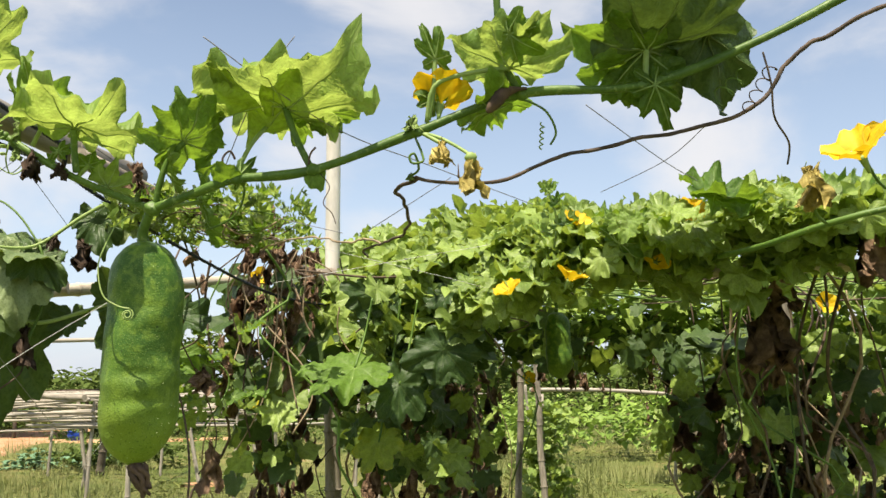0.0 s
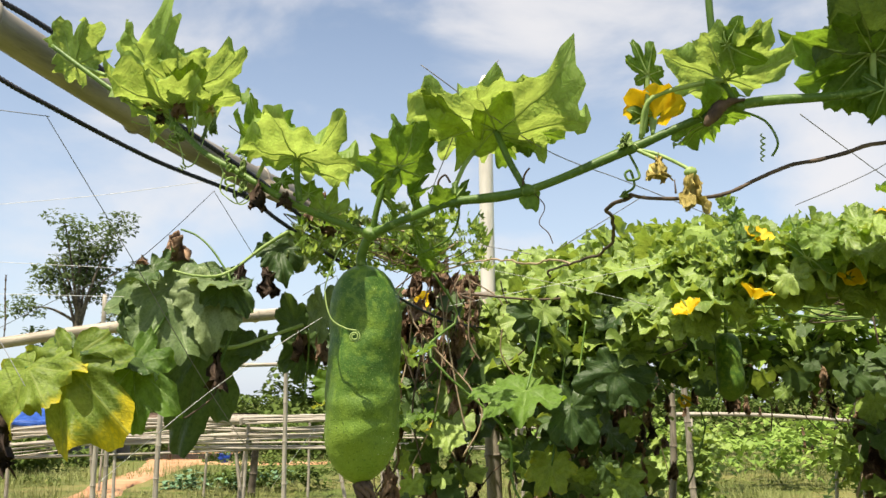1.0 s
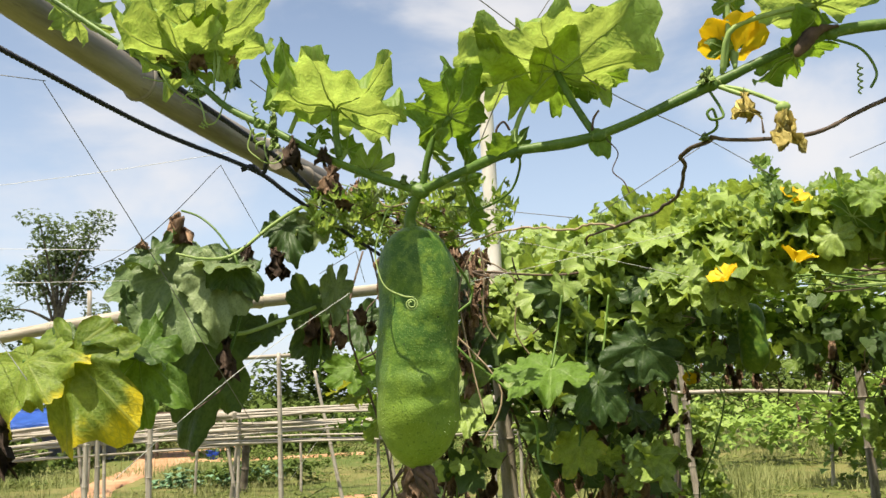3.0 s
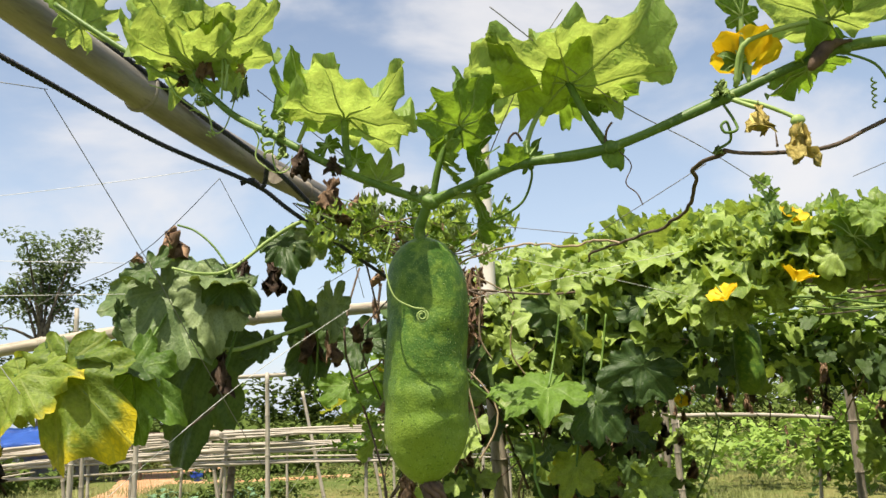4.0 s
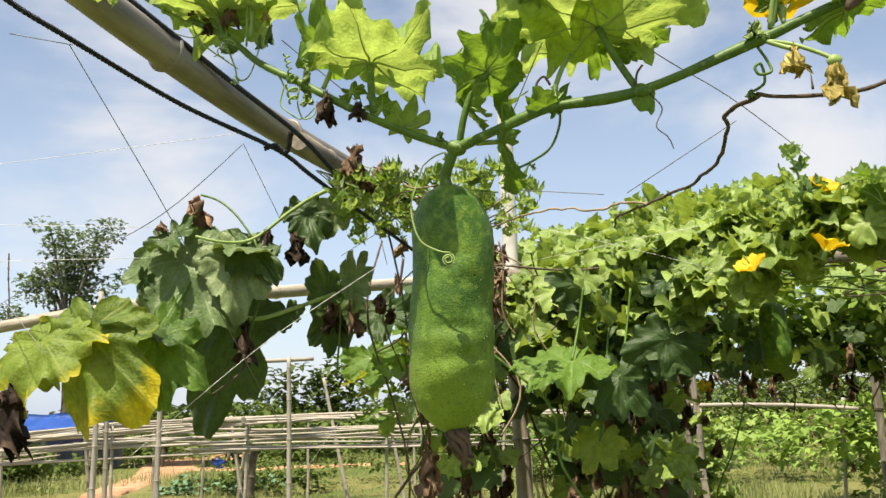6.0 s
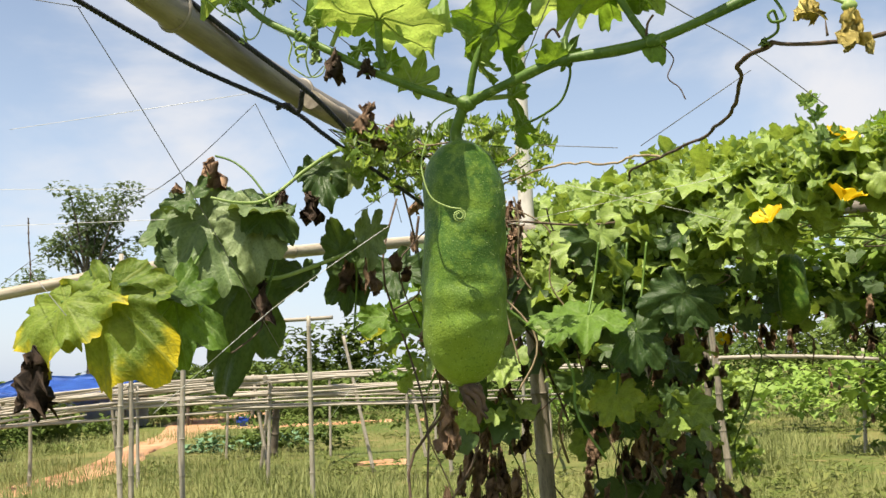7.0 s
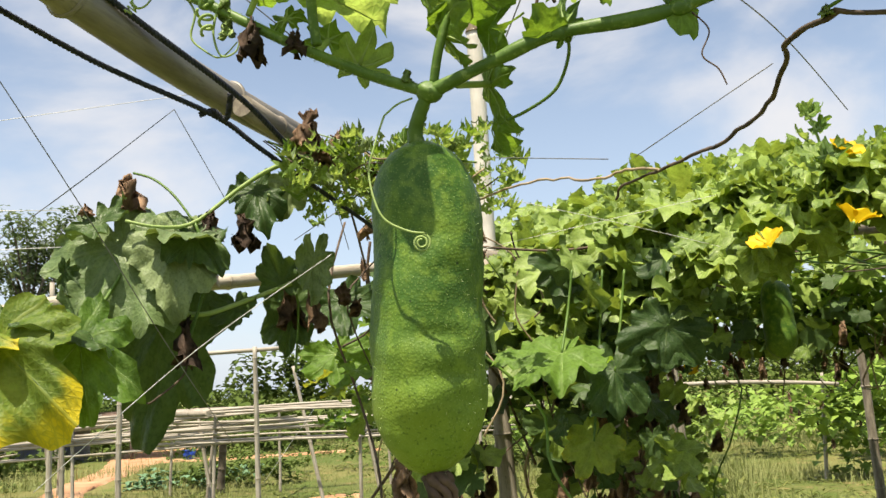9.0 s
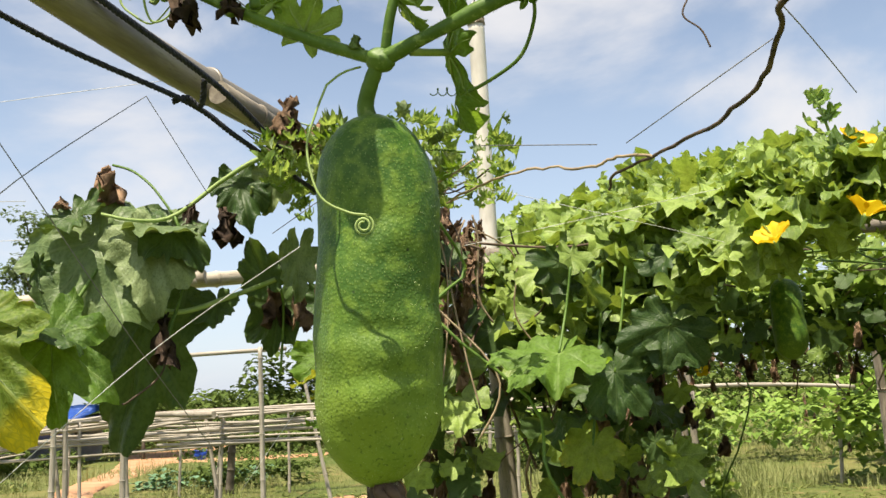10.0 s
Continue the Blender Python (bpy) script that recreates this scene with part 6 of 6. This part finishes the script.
for i, (p, w) in enumerate(zip(((1.497, 3.000, 1.773), (1.538, 2.950, 1.946), (1.907, 3.600, 1.450), (1.768, 3.700, 1.324), (1.622, 2.500, 2.007), (1.577, 3.900, 1.375)), (0.21, 0.13, 0.17, 0.13, 0.14, 0.10))):
    crumpled("dead_leaf", p, w, DRY, dry, 230 + i, 1.25, "large crumpled brown leaf")
    part("stem", tube([(p[0], p[1], p[2] + w * 0.45), (p[0] + 0.03, p[1] + 0.02, p[2] + w * 0.9), (p[0] - 0.02, p[1] + 0.05, 2.0)], 0.004, 6, 14), DEAD_STEM, dry)
# yellow flowers in the canopy
for i, (at, f, s) in enumerate((((0.773, 2.950, 2.158), (0.2, -0.5, 0.7), 0.055), ((0.709, 2.800, 1.939), (0.3, -0.2, 0.8), 0.060), ((0.533, 2.950, 1.907), (-0.4, -0.3, 0.7), 0.055), ((1.254, 1.90, 2.15), (-0.5, -0.3, 0.7), 0.085),
                                ((1.05, 2.55, 2.12), (-0.2, -0.7, 0.5), 0.055), ((1.0, 2.75, 2.0), (0, -0.8, 0.3), 0.05), ((2.2, 3.9, 1.95), (0, -0.8, 0.3), 0.06), ((1.35, 7.2, 1.6), (0, -0.8, 0.3), 0.06), ((0.45, 4.4, 1.7), (0, -0.8, 0.3), 0.04), ((-0.5, 4.2, 2.1), (0, -0.8, 0.3), 0.05))):
    petal_flower(at, f, s, canopy, 40 + i)
crumpled("wilted_flower", (1.124, 1.90, 2.085), 0.10, WILTED, canopy, 51, 1.1, "wilted orange-brown flower")
crumpled("wilted_flower", (0.96, 3.0, 2.06), 0.06, WILTED, canopy, 52, 1.1, "wilted pale flower")

# the near eastern shoot with its big leaves
shoot_e = thing("gourd_vine", "green gourd shoot with broad leaves above the canopy edge", "vine", at=(1.1, 2.3, 2.0))
part("stem", tube([(1.9, 1.95, 2.12), (1.45, 2.0, 2.06), (1.26, 2.1, 2.02), (1.17, 2.3, 1.99), (1.16, 2.6, 2.0)], 0.009, 10, 40, wobble=0.10), STEM, shoot_e)
part("stem", tube([(1.26, 2.1, 2.02), (1.19, 2.02, 2.03), (1.13, 1.92, 2.05)], 0.004, 7, 12), STEM, shoot_e)
part("stem", tube([(1.45, 2.0, 2.06), (1.34, 1.97, 2.10), (1.262, 1.915, 2.172)], 0.004, 7, 12), STEM, shoot_e)
rng = random.Random(151)
for i in range(36):
    p = Vector((rng.uniform(0.85, 2.1), rng.uniform(2.35, 2.9), rng.uniform(2.05, 2.15)))
    p.z += 0.13 * min(1.0, max(0.0, (p.x - 0.95) / 0.5)) * rng.random() ** 0.6
    d = Vector((rng.uniform(-1, 0.8), rng.uniform(-0.8, 0.2), rng.uniform(-0.7, 0.3))).normalized() * rng.uniform(0.08, 0.15)
    big_leaf(shoot_e, p, p + d, (rng.uniform(-0.4, 0.4), rng.uniform(-1.0, -0.2), 0.8), 1.1, (GREEN, YOUNG, CROWD_ONE, GREEN)[i % 4], 600 + i, sinus=0.2, cup=0.1, stalk=[(p.x + 0.03, p.y + 0.05, p.z - 0.02)], stalk_r=0.003)
# broad leaves that hang in the shade below the canopy's edge
under = thing("gourd_vine", "broad dark green gourd leaves hanging below the canopy edge", "vine", at=(0.1, 3.5, 1.9))
big_leaf(under, (-0.023, 3.400, 1.655), (-0.229, 3.250, 1.572), (-0.1, -0.5, 0.9), wide=0.85, mat=GREEN, seed=800, cup=-0.12, ruffle=0.06, sinus=0.2, stalk=[(0.043, 3.500, 1.941), (0.016, 3.480, 1.797)], stalk_mat=STEM)
big_leaf(under, (0.333, 3.400, 1.725), (0.300, 3.385, 1.580), (0.1, -0.9, 0.3), wide=1.25, mat=OLD_SHADED, seed=801, cup=-0.12, ruffle=0.06, sinus=0.2, stalk=[(0.407, 3.500, 1.925), (0.379, 3.480, 1.826)], stalk_mat=STEM)
big_leaf(under, (0.325, 3.420, 1.710), (0.412, 3.405, 1.605), (0.2, -0.8, 0.4), wide=0.9, mat=OLD_SHADED, seed=802, cup=-0.12, ruffle=0.06, sinus=0.2, stalk=[(0.400, 3.520, 1.928), (0.372, 3.500, 1.819)], stalk_mat=STEM)
big_leaf(under, (0.156, 3.450, 1.587), (0.148, 3.410, 1.405), (0, -0.95, 0.2), wide=0.7, mat=OLD_SHADED, seed=803, cup=-0.12, ruffle=0.06, sinus=0.2, stalk=[(0.233, 3.550, 1.939), (0.202, 3.530, 1.761)], stalk_mat=STEM)
big_leaf(under, (0.075, 3.500, 1.357), (-0.001, 3.450, 1.221), (-0.3, -0.8, 0.3), wide=0.8, mat=TURNING, seed=805, cup=-0.12, ruffle=0.06, sinus=0.25, stalk=[(0.164, 3.600, 1.948), (0.126, 3.580, 1.647)], stalk_mat=STEM)
bamboo("trellis_stake", (0.49, 5.4, -0.05), (0.44, 5.4, 2.15), 0.036, 0.032, POST, "thin grey bamboo stake hung with withered leaves", "post", gap=0.35, seed=201, sides=10)
bamboo("trellis_stake", (1.46, 8.5, -0.05), (1.50, 8.5, 2.0), 0.034, 0.03, POST, "thin grey bamboo stake under the canopy", "post", gap=0.35, seed=202, sides=10)
small = thing("wax_gourd", "small dark green young gourd hanging in shade", "gourd", at=(0.94, 4.10, 1.93))
sv, sf = gourd_skin(0.32, [(u, r * 0.86) for u, r in profile], 34, 28, (0.01, 0.0), 8.0)
sk = new("skin", mesh_of("skin", sv, sf, None, GOURD))
sk.parent = small
part("stalk", tube([(0.94, 4.10, 2.18), (0.945, 4.10, 2.05), (0.94, 4.10, 1.925)], 0.009, 8, 8), STEM, small)
crumpled("blossom_remnant", (0.952, 4.10, 1.60), 0.04, DRY_DARK, small, 77, 1.2)
crumpled("dead_leaf", (-0.56, 3.35, 1.28), 0.11, DRY, dry, 88, 1.6, "reddish brown withered leaf")

# curling tendrils over the foliage
rng = random.Random(171)
for i in range(60):
    x = rng.uniform(-0.2, 3.2)
    y = front(x) + rng.uniform(-0.05, 0.8)
    p = Vector((x, y, top(x, y) - 0.25 * rng.random()))
    q = p + Vector((rng.gauss(0, 0.12), rng.uniform(-0.16, 0.02), rng.gauss(0, 0.08)))
    part("tendril", tube([p, p.lerp(q, 0.5) + Vector((0, 0, rng.uniform(-0.05, 0.05))), q], 0.0016, 5, 10), STALK, canopy)
    if i % 2:
        coil(q, (rng.gauss(0, 0.03), -0.01, rng.gauss(0, 0.03)), 3, 0.008, 0.004, 0.0012, canopy, STALK)

# a young upright shoot at the canopy's edge
rng = random.Random(181)
base = Vector((0.694, 2.950, 2.073))
tipv = Vector((0.668, 2.900, 2.27))
part("stem", tube([base, base.lerp(tipv, 0.5) + Vector((0.02, 0, 0)), tipv], 0.004, 6, 12), STALK, shoot_e)
for i, (u, dx, dz, ln) in enumerate(((0.25, -0.9, 0.2, 0.07), (0.4, 0.9, 0.1, 0.075), (0.6, -0.8, 0.35, 0.06), (0.75, 0.7, 0.5, 0.05), (0.95, -0.3, 0.8, 0.045), (1.0, 0.6, 0.3, 0.035))):
    p = base.lerp(tipv, u)
    d = Vector((dx, rng.uniform(-0.6, 0.1), dz)).normalized()
    a = p + d * ln * 0.5
    big_leaf(shoot_e, a, a + d * ln, (rng.uniform(-0.3, 0.3), -0.6, 0.7), 1.1, (YOUNG, GREEN)[i % 2], 640 + i, stalk=[tuple(p)])
part("stake", tube([(2.27, 11.3, -0.05), (2.25, 11.3, 1.4)], 0.02, 8, 6), PALE_BAMBOO, canopy)
